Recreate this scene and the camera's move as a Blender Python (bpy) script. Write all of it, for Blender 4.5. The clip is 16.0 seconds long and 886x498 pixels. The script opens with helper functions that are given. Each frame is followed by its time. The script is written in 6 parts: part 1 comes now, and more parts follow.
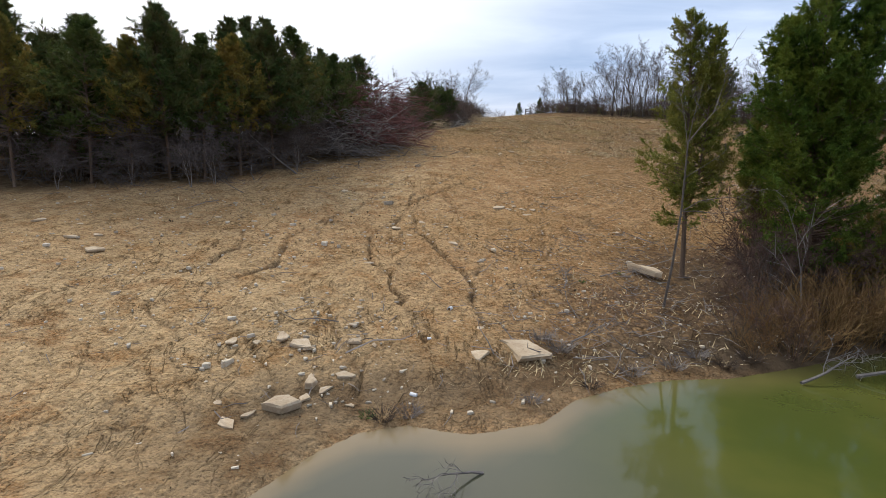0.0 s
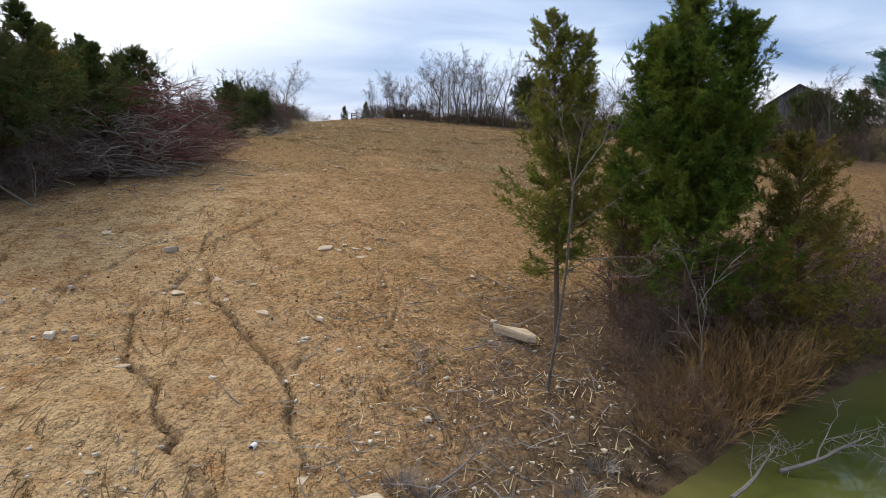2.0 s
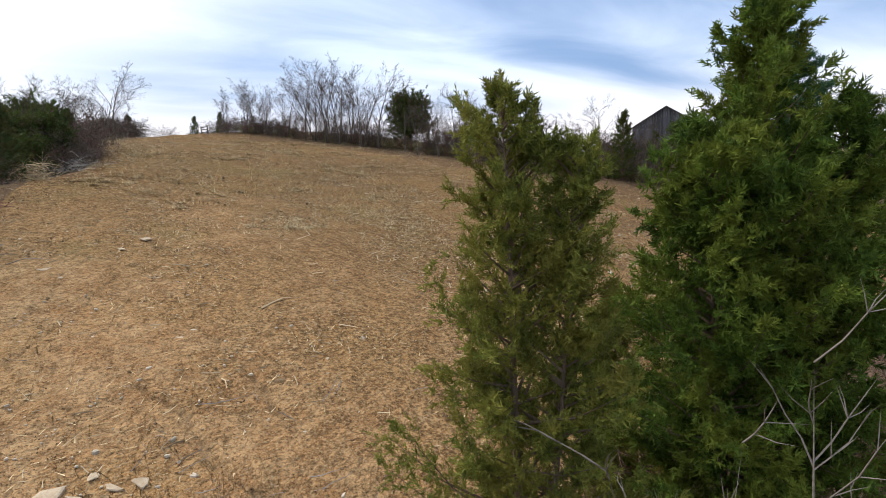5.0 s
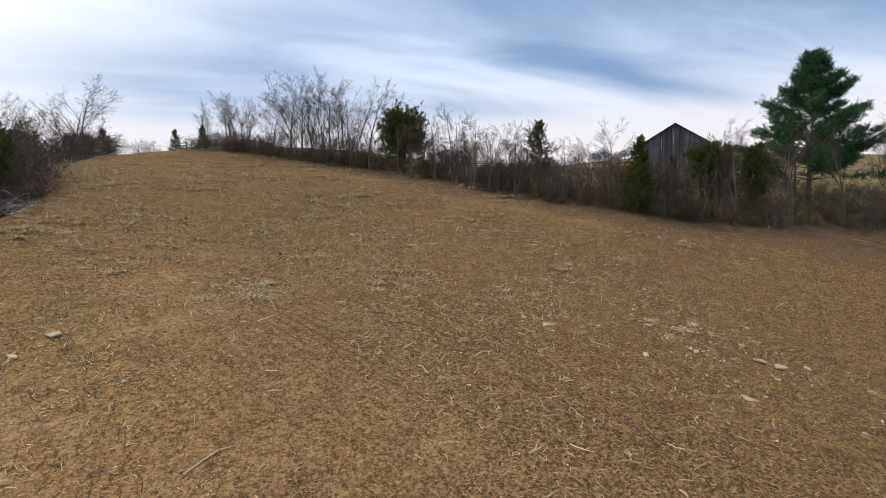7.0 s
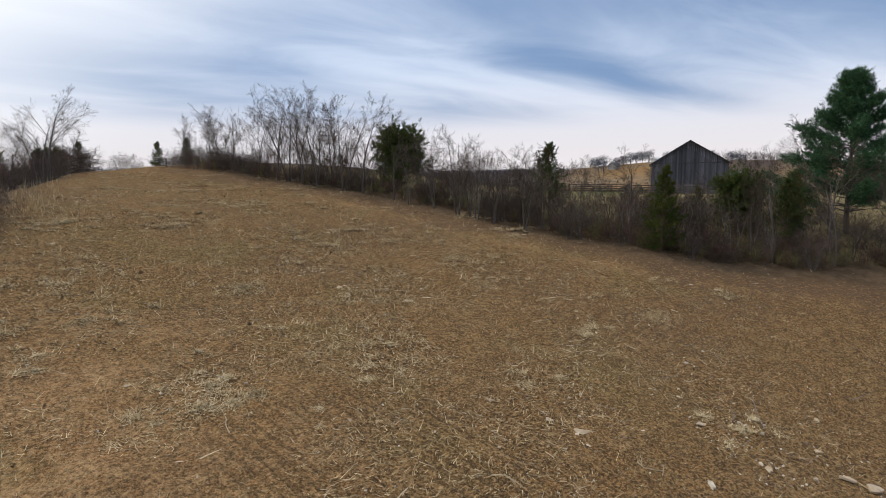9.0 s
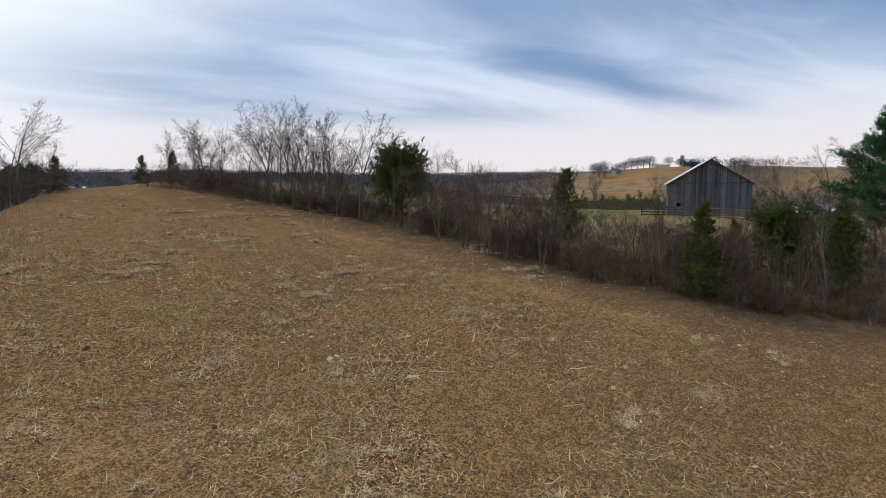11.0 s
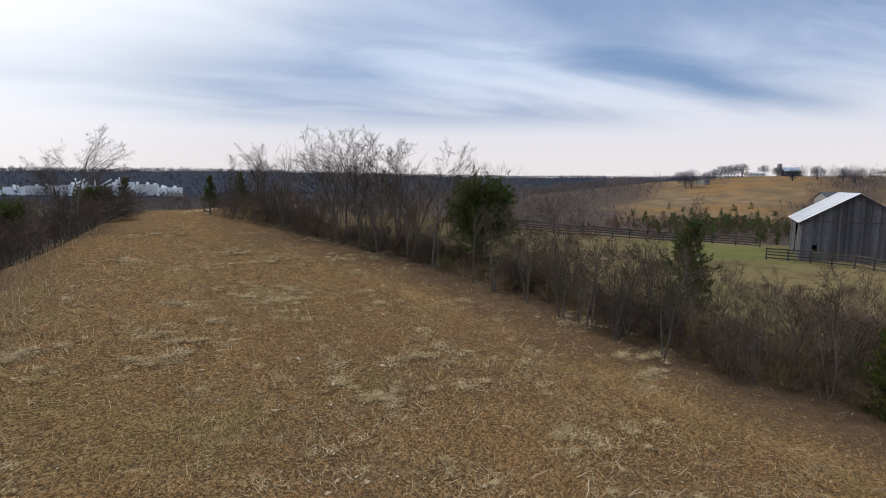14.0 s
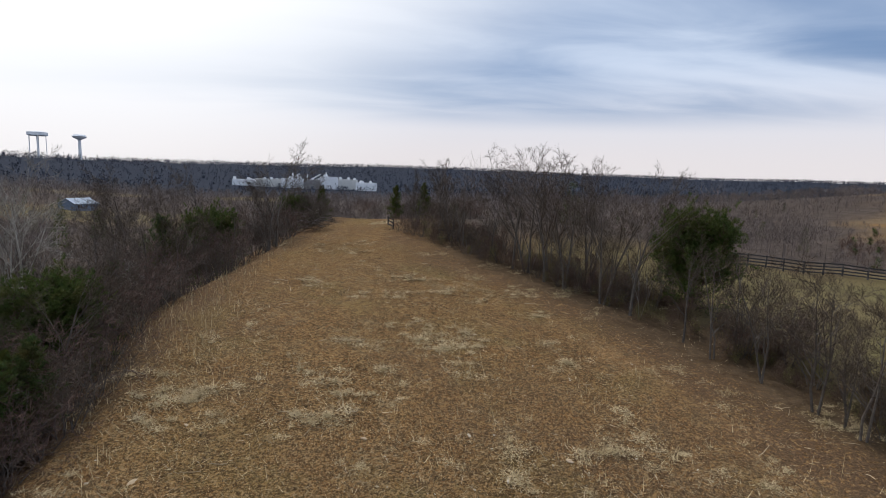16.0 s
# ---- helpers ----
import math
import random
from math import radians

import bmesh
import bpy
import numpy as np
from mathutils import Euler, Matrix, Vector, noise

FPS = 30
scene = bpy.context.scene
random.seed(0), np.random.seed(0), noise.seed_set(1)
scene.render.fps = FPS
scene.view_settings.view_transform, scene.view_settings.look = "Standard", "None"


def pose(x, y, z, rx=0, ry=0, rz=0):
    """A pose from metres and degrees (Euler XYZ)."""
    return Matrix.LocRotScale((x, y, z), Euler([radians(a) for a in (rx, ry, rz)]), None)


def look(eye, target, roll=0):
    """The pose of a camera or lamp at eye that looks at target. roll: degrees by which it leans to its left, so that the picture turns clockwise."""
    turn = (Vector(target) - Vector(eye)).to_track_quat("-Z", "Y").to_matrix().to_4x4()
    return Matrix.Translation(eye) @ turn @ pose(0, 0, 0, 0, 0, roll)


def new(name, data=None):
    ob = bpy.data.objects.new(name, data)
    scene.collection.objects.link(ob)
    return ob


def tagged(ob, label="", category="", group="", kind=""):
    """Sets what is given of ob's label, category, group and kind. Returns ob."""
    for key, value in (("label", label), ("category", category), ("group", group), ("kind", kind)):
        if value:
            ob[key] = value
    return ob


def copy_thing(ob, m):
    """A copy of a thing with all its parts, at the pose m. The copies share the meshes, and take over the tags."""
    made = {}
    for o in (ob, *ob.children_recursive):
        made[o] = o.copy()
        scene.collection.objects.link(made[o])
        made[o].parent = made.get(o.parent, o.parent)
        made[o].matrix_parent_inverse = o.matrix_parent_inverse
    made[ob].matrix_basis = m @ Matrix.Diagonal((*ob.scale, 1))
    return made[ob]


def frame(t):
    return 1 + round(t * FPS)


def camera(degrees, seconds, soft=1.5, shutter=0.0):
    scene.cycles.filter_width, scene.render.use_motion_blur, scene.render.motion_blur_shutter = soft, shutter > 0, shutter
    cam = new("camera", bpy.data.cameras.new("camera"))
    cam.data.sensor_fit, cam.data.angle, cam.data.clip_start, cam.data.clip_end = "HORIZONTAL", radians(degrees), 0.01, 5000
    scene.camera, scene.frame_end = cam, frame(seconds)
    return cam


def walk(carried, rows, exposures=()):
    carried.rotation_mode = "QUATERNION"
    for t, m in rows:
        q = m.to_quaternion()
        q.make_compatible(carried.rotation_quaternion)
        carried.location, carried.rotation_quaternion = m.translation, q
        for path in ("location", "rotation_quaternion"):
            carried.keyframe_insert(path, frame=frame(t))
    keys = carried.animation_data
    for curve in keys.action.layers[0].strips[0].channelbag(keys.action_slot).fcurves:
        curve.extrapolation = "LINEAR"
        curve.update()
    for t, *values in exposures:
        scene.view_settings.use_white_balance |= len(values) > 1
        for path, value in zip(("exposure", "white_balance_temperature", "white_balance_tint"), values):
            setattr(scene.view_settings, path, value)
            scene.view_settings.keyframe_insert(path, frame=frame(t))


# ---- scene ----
cam = camera(78.6, 16.0, soft=0.5)
METRES, EYE, TILT, LEAN, TURN = 50.0, 4.9, -7.6, 0.0, 0.0
ROWS = [
    (0.0, 0.0, 0.0, 0.0, -0.0, 0.0, -0.0),
    (0.5, 0.002, 0.0226, 0.0068, -3.51, 0.04, 0.66),
    (1.0, 0.0044, 0.0477, 0.0142, -8.18, -0.03, 1.53),
    (1.5, 0.0085, 0.0714, 0.024, -11.83, -0.13, 2.19),
    (2.0, 0.0145, 0.0979, 0.0346, -17.49, -0.32, 3.25),
    (2.5, 0.0217, 0.1225, 0.0448, -22.91, -0.64, 4.22),
    (3.0, 0.0308, 0.1488, 0.0562, -27.44, -0.93, 5.07),
    (3.5, 0.0419, 0.1732, 0.0678, -28.77, -0.98, 5.27),
    (4.0, 0.0554, 0.1997, 0.0819, -29.54, -0.98, 5.31),
    (4.5, 0.0689, 0.2235, 0.0991, -30.01, -0.99, 5.33),
    (5.0, 0.0844, 0.2497, 0.1187, -30.32, -1.01, 5.28),
    (7.5, 0.1569, 0.3687, 0.1976, -31.04, -0.58, 4.97),
    (8.0, 0.1716, 0.3934, 0.2144, -31.15, -0.55, 4.87),
    (8.5, 0.1849, 0.4164, 0.2298, -31.21, -0.51, 4.82),
    (9.0, 0.1988, 0.4416, 0.2471, -31.28, -0.49, 4.76),
    (11.5, 0.2594, 0.565, 0.327, -31.58, -0.27, 4.46),
    (12.0, 0.2712, 0.5915, 0.3424, -31.6, -0.2, 4.42),
    (12.5, 0.2819, 0.6159, 0.3579, -31.2, -0.15, 4.28),
    (13.0, 0.2934, 0.6423, 0.3756, -29.91, -0.06, 3.95),
    (13.5, 0.3036, 0.6669, 0.3906, -27.53, 0.08, 3.45),
    (14.0, 0.3123, 0.6944, 0.4065, -24.22, 0.28, 2.72),
    (14.5, 0.3183, 0.7206, 0.4207, -19.93, 0.44, 1.8),
    (15.0, 0.3237, 0.7498, 0.4361, -15.05, 0.54, 0.79),
    (15.5, 0.3265, 0.777, 0.4511, -10.51, 0.5, -0.16),
    (16.0, 0.328, 0.8063, 0.4681, -5.84, 0.34, -1.1),
]
EXPOSURES = [(0.0, 0.36), (2.5, 0.40), (4.5, 0.56), (5.4, 0.56), (7.5, 0.10), (9.0, 0.05), (12.0, 0.05), (16.0, -0.03)]
walk(cam, [(t, pose(0, 0, EYE, TILT, LEAN, TURN) @ pose(METRES * x, METRES * y, METRES * z, 90 + pitch, roll, yaw)) for t, x, y, z, yaw, pitch, roll in ROWS], EXPOSURES)

# ---- sky and sun ----
SUN_AZ, SUN_EL = -36.0, 46.0     # degrees, azimuth clockwise from +y


def nt(tree, kind, **settings):
    n = tree.nodes.new(kind)
    for key, value in settings.items():
        if key in n.inputs:
            n.inputs[key].default_value = value
        else:
            setattr(n, key, value)
    return n


def join(tree, a, b):
    tree.links.new(a, b)


def maths(tree, op, a, b=None, c=None):
    n = tree.nodes.new("ShaderNodeMath")
    n.operation = op
    for k, v in enumerate((a, b, c)):
        if v is None:
            continue
        if isinstance(v, (int, float)):
            n.inputs[k].default_value = v
        else:
            tree.links.new(v, n.inputs[k])
    return n.outputs[0]


def blend(tree, factor, a, b, kind="MIX"):
    n = tree.nodes.new("ShaderNodeMix")
    n.data_type, n.blend_type = "RGBA", kind
    for k, v in ((0, factor), (6, a), (7, b)):
        if isinstance(v, (int, float)):
            n.inputs[k].default_value = v
        elif isinstance(v, tuple):
            n.inputs[k].default_value = (*v[:3], 1)
        else:
            tree.links.new(v, n.inputs[k])
    return n.outputs[2]


def ramp(tree, value, lo, hi):
    n = tree.nodes.new("ShaderNodeMapRange")
    n.interpolation_type = "SMOOTHSTEP"
    n.inputs[1].default_value, n.inputs[2].default_value = lo, hi
    tree.links.new(value, n.inputs[0])
    return n.outputs[0]


def noise_tex(tree, vector, scale, detail=4.0, rough=0.55, dist=0.0):
    n = tree.nodes.new("ShaderNodeTexNoise")
    n.inputs["Scale"].default_value, n.inputs["Detail"].default_value = scale, detail
    n.inputs["Roughness"].default_value, n.inputs["Distortion"].default_value = rough, dist
    if vector is not None:
        tree.links.new(vector, n.inputs["Vector"])
    return n.outputs[0]


def make_sky():
    world = bpy.data.worlds.new("overcast_sky")
    world.use_nodes = True
    scene.world = world
    t = world.node_tree
    t.nodes.clear()
    coord = nt(t, "ShaderNodeTexCoord").outputs["Generated"]
    sep = nt(t, "ShaderNodeSeparateXYZ")
    join(t, coord, sep.inputs[0])
    x, y, z = sep.outputs
    # cloud sheet: the direction met with a flat layer overhead
    lift = maths(t, "ADD", maths(t, "MAXIMUM", z, 0.0), 0.10)
    comb = nt(t, "ShaderNodeCombineXYZ")
    join(t, maths(t, "DIVIDE", x, lift), comb.inputs[0])
    join(t, maths(t, "DIVIDE", y, lift), comb.inputs[1])
    turn = nt(t, "ShaderNodeMapping")
    turn.inputs["Rotation"].default_value = (0, 0, radians(24))
    turn.inputs["Scale"].default_value = (0.22, 0.50, 1)
    turn.inputs["Location"].default_value = (2.2, 0.75, 0)
    join(t, comb.outputs[0], turn.inputs[0])
    big = noise_tex(t, turn.outputs[0], 1.0, 3.0, 0.5, 0.4)
    fine = noise_tex(t, turn.outputs[0], 3.2, 5.0, 0.55, 0.6)
    cover = maths(t, "ADD", maths(t, "MULTIPLY", big, 0.76), maths(t, "MULTIPLY", fine, 0.24))
    sun = Vector((math.sin(radians(SUN_AZ)) * math.cos(radians(SUN_EL)), math.cos(radians(SUN_AZ)) * math.cos(radians(SUN_EL)), math.sin(radians(SUN_EL))))
    dot = nt(t, "ShaderNodeVectorMath", operation="DOT_PRODUCT")
    dot.inputs[1].default_value = sun
    join(t, coord, dot.inputs[0])
    veil = ramp(t, dot.outputs["Value"], 0.55, 0.92)
    dark = ramp(t, cover, 0.38, 0.64)
    dark = maths(t, "MULTIPLY", dark, ramp(t, z, 0.085, 0.15))
    dark = maths(t, "MULTIPLY", dark, maths(t, "SUBTRACT", 1.0, ramp(t, dot.outputs["Value"], 0.70, 0.90)))
    air = nt(t, "ShaderNodeTexSky", sky_type="NISHITA", sun_disc=False, sun_elevation=radians(SUN_EL), sun_rotation=radians(SUN_AZ))
    clear = nt(t, "ShaderNodeVectorMath", operation="SCALE")
    clear.inputs["Scale"].default_value = 0.07
    join(t, air.outputs[0], clear.inputs[0])
    blue = blend(t, 0.3, (0.23, 0.36, 0.62), clear.outputs[0])
    pale = blend(t, ramp(t, z, 0.02, 0.22), (0.82, 0.78, 0.80), (0.66, 0.76, 0.93))
    colour = blend(t, dark, pale, blue)
    colour = blend(t, veil, colour, (1.15, 1.15, 1.16))
    # dull ground haze below the horizon
    back = nt(t, "ShaderNodeBackground")
    back.inputs["Strength"].default_value = 1.0
    join(t, colour, back.inputs["Color"])
    out = nt(t, "ShaderNodeOutputWorld")
    join(t, back.outputs[0], out.inputs[0])
    lamp = bpy.data.lights.new("sun", "SUN")
    lamp.energy, lamp.angle, lamp.color = 1.9, radians(14), (1.0, 0.95, 0.88)
    ob = new("sun", lamp)
    ob.matrix_world = look(sun * 100, (0, 0, 0))


make_sky()


# ---- materials ----
def surface(name, a, b, c=None, scale=3.0, fine=40.0, rough=0.9, bump=0.4, depth=0.02, vary=0.0, island=False, metal=0.0, stretch=(1, 1, 1), specular=0.3):
    """A worn two-tone surface: broad patches of a and b, finer flecks of c, grain and relief."""
    m = bpy.data.materials.new(name)
    m.use_nodes = True
    t = m.node_tree
    p = t.nodes["Principled BSDF"]
    pos = nt(t, "ShaderNodeTexCoord").outputs["Object"]
    mp = nt(t, "ShaderNodeMapping")
    mp.inputs["Scale"].default_value = stretch
    join(t, pos, mp.inputs[0])
    v = mp.outputs[0]
    n1 = noise_tex(t, v, scale, 4)
    n2 = noise_tex(t, v, fine, 5, 0.65)
    col = blend(t, ramp(t, n1, 0.35, 0.65), a, b)
    col = blend(t, maths(t, "MULTIPLY", ramp(t, n2, 0.48, 0.70), 0.75), col, c or tuple(x * 0.6 for x in a))
    if vary:
        rnd = nt(t, "ShaderNodeNewGeometry").outputs["Random Per Island"] if island else nt(t, "ShaderNodeObjectInfo").outputs["Random"]
        hsv = nt(t, "ShaderNodeHueSaturation")
        join(t, maths(t, "MULTIPLY_ADD", rnd, 2 * vary, 1 - vary), hsv.inputs["Value"])
        join(t, col, hsv.inputs["Color"])
        col = hsv.outputs[0]
    join(t, col, p.inputs["Base Color"])
    p.inputs["Roughness"].default_value, p.inputs["Metallic"].default_value = rough, metal
    p.inputs["Specular IOR Level"].default_value = specular
    if bump:
        bn = nt(t, "ShaderNodeBump")
        bn.inputs["Strength"].default_value, bn.inputs["Distance"].default_value = bump, depth
        join(t, n2, bn.inputs["Height"])
        join(t, bn.outputs[0], p.inputs["Normal"])
    return m


def leafy(name, dark, light, warm, mix=0.25):
    """Foliage: sprays of differing tone, some of it browned; thin enough to let a little light through."""
    m = bpy.data.materials.new(name)
    m.use_nodes = True
    t = m.node_tree
    p = t.nodes["Principled BSDF"]
    rnd = nt(t, "ShaderNodeNewGeometry").outputs["Random Per Island"]
    pos = nt(t, "ShaderNodeTexCoord").outputs["Object"]
    n = noise_tex(t, pos, 0.9, 3)
    fine = noise_tex(t, pos, 4.5, 3)
    tone = maths(t, "ADD", maths(t, "MULTIPLY", rnd, 0.4), maths(t, "MULTIPLY", ramp(t, fine, 0.3, 0.7), 0.6))
    col = blend(t, tone, dark, light)
    col = blend(t, maths(t, "MULTIPLY", ramp(t, n, 0.42, 0.66), mix * 2), col, warm)
    join(t, col, p.inputs["Base Color"])
    p.inputs["Roughness"].default_value = 0.7
    p.inputs["Specular IOR Level"].default_value = 0.1
    tr = nt(t, "ShaderNodeBsdfTranslucent")
    join(t, col, tr.inputs[0])
    mx = nt(t, "ShaderNodeMixShader")
    mx.inputs[0].default_value = 0.28
    join(t, p.outputs[0], mx.inputs[1])
    join(t, tr.outputs[0], mx.inputs[2])
    join(t, mx.outputs[0], t.nodes["Material Output"].inputs[0])
    return m


BARK = surface("grey_bark", (0.095, 0.078, 0.065), (0.14, 0.12, 0.10), scale=4, fine=30, vary=0.25)
TWIG = surface("bare_twigs", (0.062, 0.044, 0.031), (0.105, 0.076, 0.054), scale=1.5, fine=12, bump=0, vary=0.25)
TWIG_RED = surface("reddish_twigs", (0.095, 0.057, 0.044), (0.14, 0.085, 0.066), scale=1.5, fine=12, bump=0, vary=0.25)
TWIG_TAN = surface("ochre_stems", (0.19, 0.105, 0.04), (0.26, 0.16, 0.065), scale=1.5, fine=12, bump=0, vary=0.2, island=True)
TWIG_PALE = surface("pale_bark", (0.30, 0.27, 0.23), (0.38, 0.35, 0.30), scale=3, fine=20, bump=0.2, vary=0.15)
TWIG_GREY = surface("grey_twigs", (0.078, 0.060, 0.046), (0.125, 0.098, 0.077), scale=1.5, fine=12, bump=0, vary=0.25)
# darker copy of DEAD: the cedar wood's shade is in its colour
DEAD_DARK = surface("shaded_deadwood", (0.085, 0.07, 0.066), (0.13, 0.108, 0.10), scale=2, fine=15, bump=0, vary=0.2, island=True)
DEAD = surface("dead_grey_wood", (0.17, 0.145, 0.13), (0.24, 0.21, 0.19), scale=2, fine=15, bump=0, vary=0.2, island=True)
CEDAR_BARK = surface("cedar_bark", (0.12, 0.08, 0.055), (0.17, 0.12, 0.085), scale=3, fine=25, stretch=(1, 1, 0.2))
CEDAR = leafy("cedar_green", (0.021, 0.043, 0.010), (0.14, 0.215, 0.032), (0.19, 0.205, 0.03), 0.28)
CEDAR_OLIVE = leafy("cedar_olive", (0.062, 0.085, 0.018), (0.25, 0.26, 0.05), (0.235, 0.195, 0.042), 0.3)
CEDAR_BRONZE = leafy("cedar_bronze", (0.08, 0.078, 0.02), (0.22, 0.195, 0.045), (0.28, 0.18, 0.04), 0.45)
CEDAR_HEDGE = leafy("cedar_dull", (0.03, 0.05, 0.015), (0.10, 0.135, 0.032), (0.10, 0.09, 0.03), 0.3)
CEDAR_YOUNG = leafy("cedar_young", (0.024, 0.044, 0.010), (0.083, 0.108, 0.022), (0.115, 0.10, 0.024), 0.3)
CEDAR_DARK = leafy("cedar_dark", (0.028, 0.05, 0.018), (0.085, 0.12, 0.034), (0.11, 0.085, 0.03), 0.35)
PINE = leafy("pine_green", (0.022, 0.06, 0.03), (0.075, 0.15, 0.066), (0.055, 0.11, 0.05), 0.2)
STRAW = surface("dry_straw", (0.42, 0.32, 0.175), (0.58, 0.455, 0.27), scale=0.6, fine=3, bump=0, vary=0.35, island=True)
ROCK = surface("pale_limestone", (0.42, 0.315, 0.205), (0.52, 0.415, 0.29), (0.30, 0.21, 0.13), scale=3, fine=22, bump=0.5, depth=0.02, vary=0.15)
STONE = surface("field_stones", (0.46, 0.39, 0.29), (0.58, 0.51, 0.41), (0.32, 0.24, 0.15), scale=2, fine=20, bump=0.3, vary=0.25, island=True)
BARNWOOD = surface("weathered_boards", (0.074, 0.073, 0.082), (0.135, 0.131, 0.146), (0.036, 0.035, 0.039), scale=0.8, fine=14, stretch=(1, 1, 0.08), bump=0.3, vary=0.35)
TIN = surface("weathered_tin_roof", (0.72, 0.74, 0.77), (0.80, 0.81, 0.83), (0.60, 0.57, 0.54), scale=0.4, fine=6, rough=0.4, bump=0.1)
PURPLE = surface("purple_brushwood", (0.165, 0.062, 0.056), (0.25, 0.115, 0.10), scale=1.5, fine=12, bump=0, vary=0.25)
THICKET = surface("thicket_stems", (0.10, 0.06, 0.042), (0.155, 0.097, 0.068), scale=1.5, fine=12, bump=0, vary=0.25)
CLOD = surface("soil_crumbs", (0.10, 0.065, 0.033), (0.20, 0.132, 0.066), scale=0.5, fine=9, bump=0, vary=0.45, island=True)
STALK = surface("pale_dead_stalks", (0.36, 0.27, 0.165), (0.52, 0.41, 0.27), scale=0.8, fine=8, bump=0, vary=0.3, island=True)
SAPLING_BARK = surface("sapling_bark", (0.125, 0.104, 0.088), (0.185, 0.158, 0.137), scale=3, fine=18, bump=0.1, vary=0.15)
FENCEWOOD = surface("dark_fence_boards", (0.055, 0.05, 0.048), (0.09, 0.08, 0.075), scale=2, fine=20, vary=0.2)


def ground_material():
    """Bare clay below, leaf-strewn brown field above, pasture and hay fields in the distance, by the lie of the land."""
    m = bpy.data.materials.new("hillside_soil")
    m.use_nodes = True
    t = m.node_tree
    p = t.nodes["Principled BSDF"]
    pos = nt(t, "ShaderNodeTexCoord").outputs["Object"]
    zone = nt(t, "ShaderNodeAttribute", attribute_name="zone")
    far = nt(t, "ShaderNodeAttribute", attribute_name="country")
    zs = nt(t, "ShaderNodeSeparateColor")
    join(t, zone.outputs["Color"], zs.inputs[0])
    clay_w, damp_shade_w, grass_w = zs.outputs
    fs = nt(t, "ShaderNodeSeparateColor")
    join(t, far.outputs["Color"], fs.inputs[0])
    wood_w, hay_w, green_w = fs.outputs
    n_patch = noise_tex(t, pos, 0.22, 4, 0.6)
    n_mid = noise_tex(t, pos, 1.1, 4, 0.6)
    n_fine = noise_tex(t, pos, 4.5, 3, 0.62)
    n_grit = noise_tex(t, pos, 15.0, 3, 0.65)
    clay = blend(t, ramp(t, n_mid, 0.38, 0.66), (0.375, 0.198, 0.086), (0.535, 0.322, 0.156))
    clay = blend(t, maths(t, "MULTIPLY", ramp(t, n_patch, 0.42, 0.6), 0.6), clay, (0.40, 0.225, 0.09))
    sand = nt(t, "ShaderNodeAttribute", attribute_name="sand").outputs["Fac"]
    clay = blend(t, maths(t, "MULTIPLY", sand, ramp(t, n_mid, 0.30, 0.58)), clay, (0.58, 0.40, 0.215))
    field = blend(t, ramp(t, n_mid, 0.36, 0.64), (0.195, 0.100, 0.037), (0.305, 0.172, 0.068))
    field = blend(t, maths(t, "MULTIPLY", ramp(t, n_patch, 0.45, 0.62), 0.5), field, (0.27, 0.135, 0.046))
    col = blend(t, clay_w, field, clay)
    straw = blend(t, ramp(t, n_grit, 0.40, 0.62), (0.20, 0.15, 0.08), (0.42, 0.34, 0.21))
    n_tuft = noise_tex(t, pos, 0.75, 3, 0.55, 0.4)
    col = blend(t, maths(t, "MULTIPLY", maths(t, "MULTIPLY", grass_w, ramp(t, n_tuft, 0.50, 0.64)), ramp(t, n_fine, 0.36, 0.60)), col, straw)
    speck = maths(t, "MULTIPLY_ADD", clay_w, -0.46, 0.76)
    col = blend(t, maths(t, "MULTIPLY", ramp(t, n_fine, 0.50, 0.55), speck), col, (0.085, 0.05, 0.021))
    col = blend(t, maths(t, "MULTIPLY", ramp(t, n_grit, 0.55, 0.63), 0.55), col, (0.46, 0.335, 0.185))
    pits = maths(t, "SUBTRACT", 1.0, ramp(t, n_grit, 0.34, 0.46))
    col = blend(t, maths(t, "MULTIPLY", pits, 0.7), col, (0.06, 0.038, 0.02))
    n_crumb = noise_tex(t, pos, 8.0, 5, 0.8)
    n_clump = noise_tex(t, pos, 2.1, 6, 0.75)
    tilled = maths(t, "MULTIPLY_ADD", clay_w, -0.6, 1.0)
    n_sward = noise_tex(t, pos, 0.13, 4, 0.6)
    col = blend(t, maths(t, "MULTIPLY", maths(t, "MULTIPLY", grass_w, ramp(t, n_sward, 0.50, 0.62)), 0.5), col, (0.18, 0.145, 0.05))
    col = blend(t, maths(t, "MULTIPLY", maths(t, "MULTIPLY", ramp(t, n_clump, 0.53, 0.57), tilled), 0.5), col, (0.10, 0.060, 0.030))
    col = blend(t, maths(t, "MULTIPLY", ramp(t, n_crumb, 0.53, 0.56), maths(t, "MULTIPLY", tilled, 0.8)), col, (0.062, 0.038, 0.019))
    col = blend(t, maths(t, "MULTIPLY", maths(t, "SUBTRACT", 1.0, ramp(t, n_crumb, 0.41, 0.44)), 0.6), col, (0.46, 0.305, 0.15))
    col = blend(t, maths(t, "MULTIPLY", maths(t, "SUBTRACT", 1.0, ramp(t, n_clump, 0.36, 0.44)), 0.22), col, (0.47, 0.33, 0.175))
    flow = nt(t, "ShaderNodeMapping")
    flow.inputs["Scale"].default_value = (1.25, 0.38, 1)
    join(t, pos, flow.inputs[0])
    wash = maths(t, "ABSOLUTE", maths(t, "SUBTRACT", noise_tex(t, flow.outputs[0], 0.9, 4, 0.6, 0.9), 0.5))
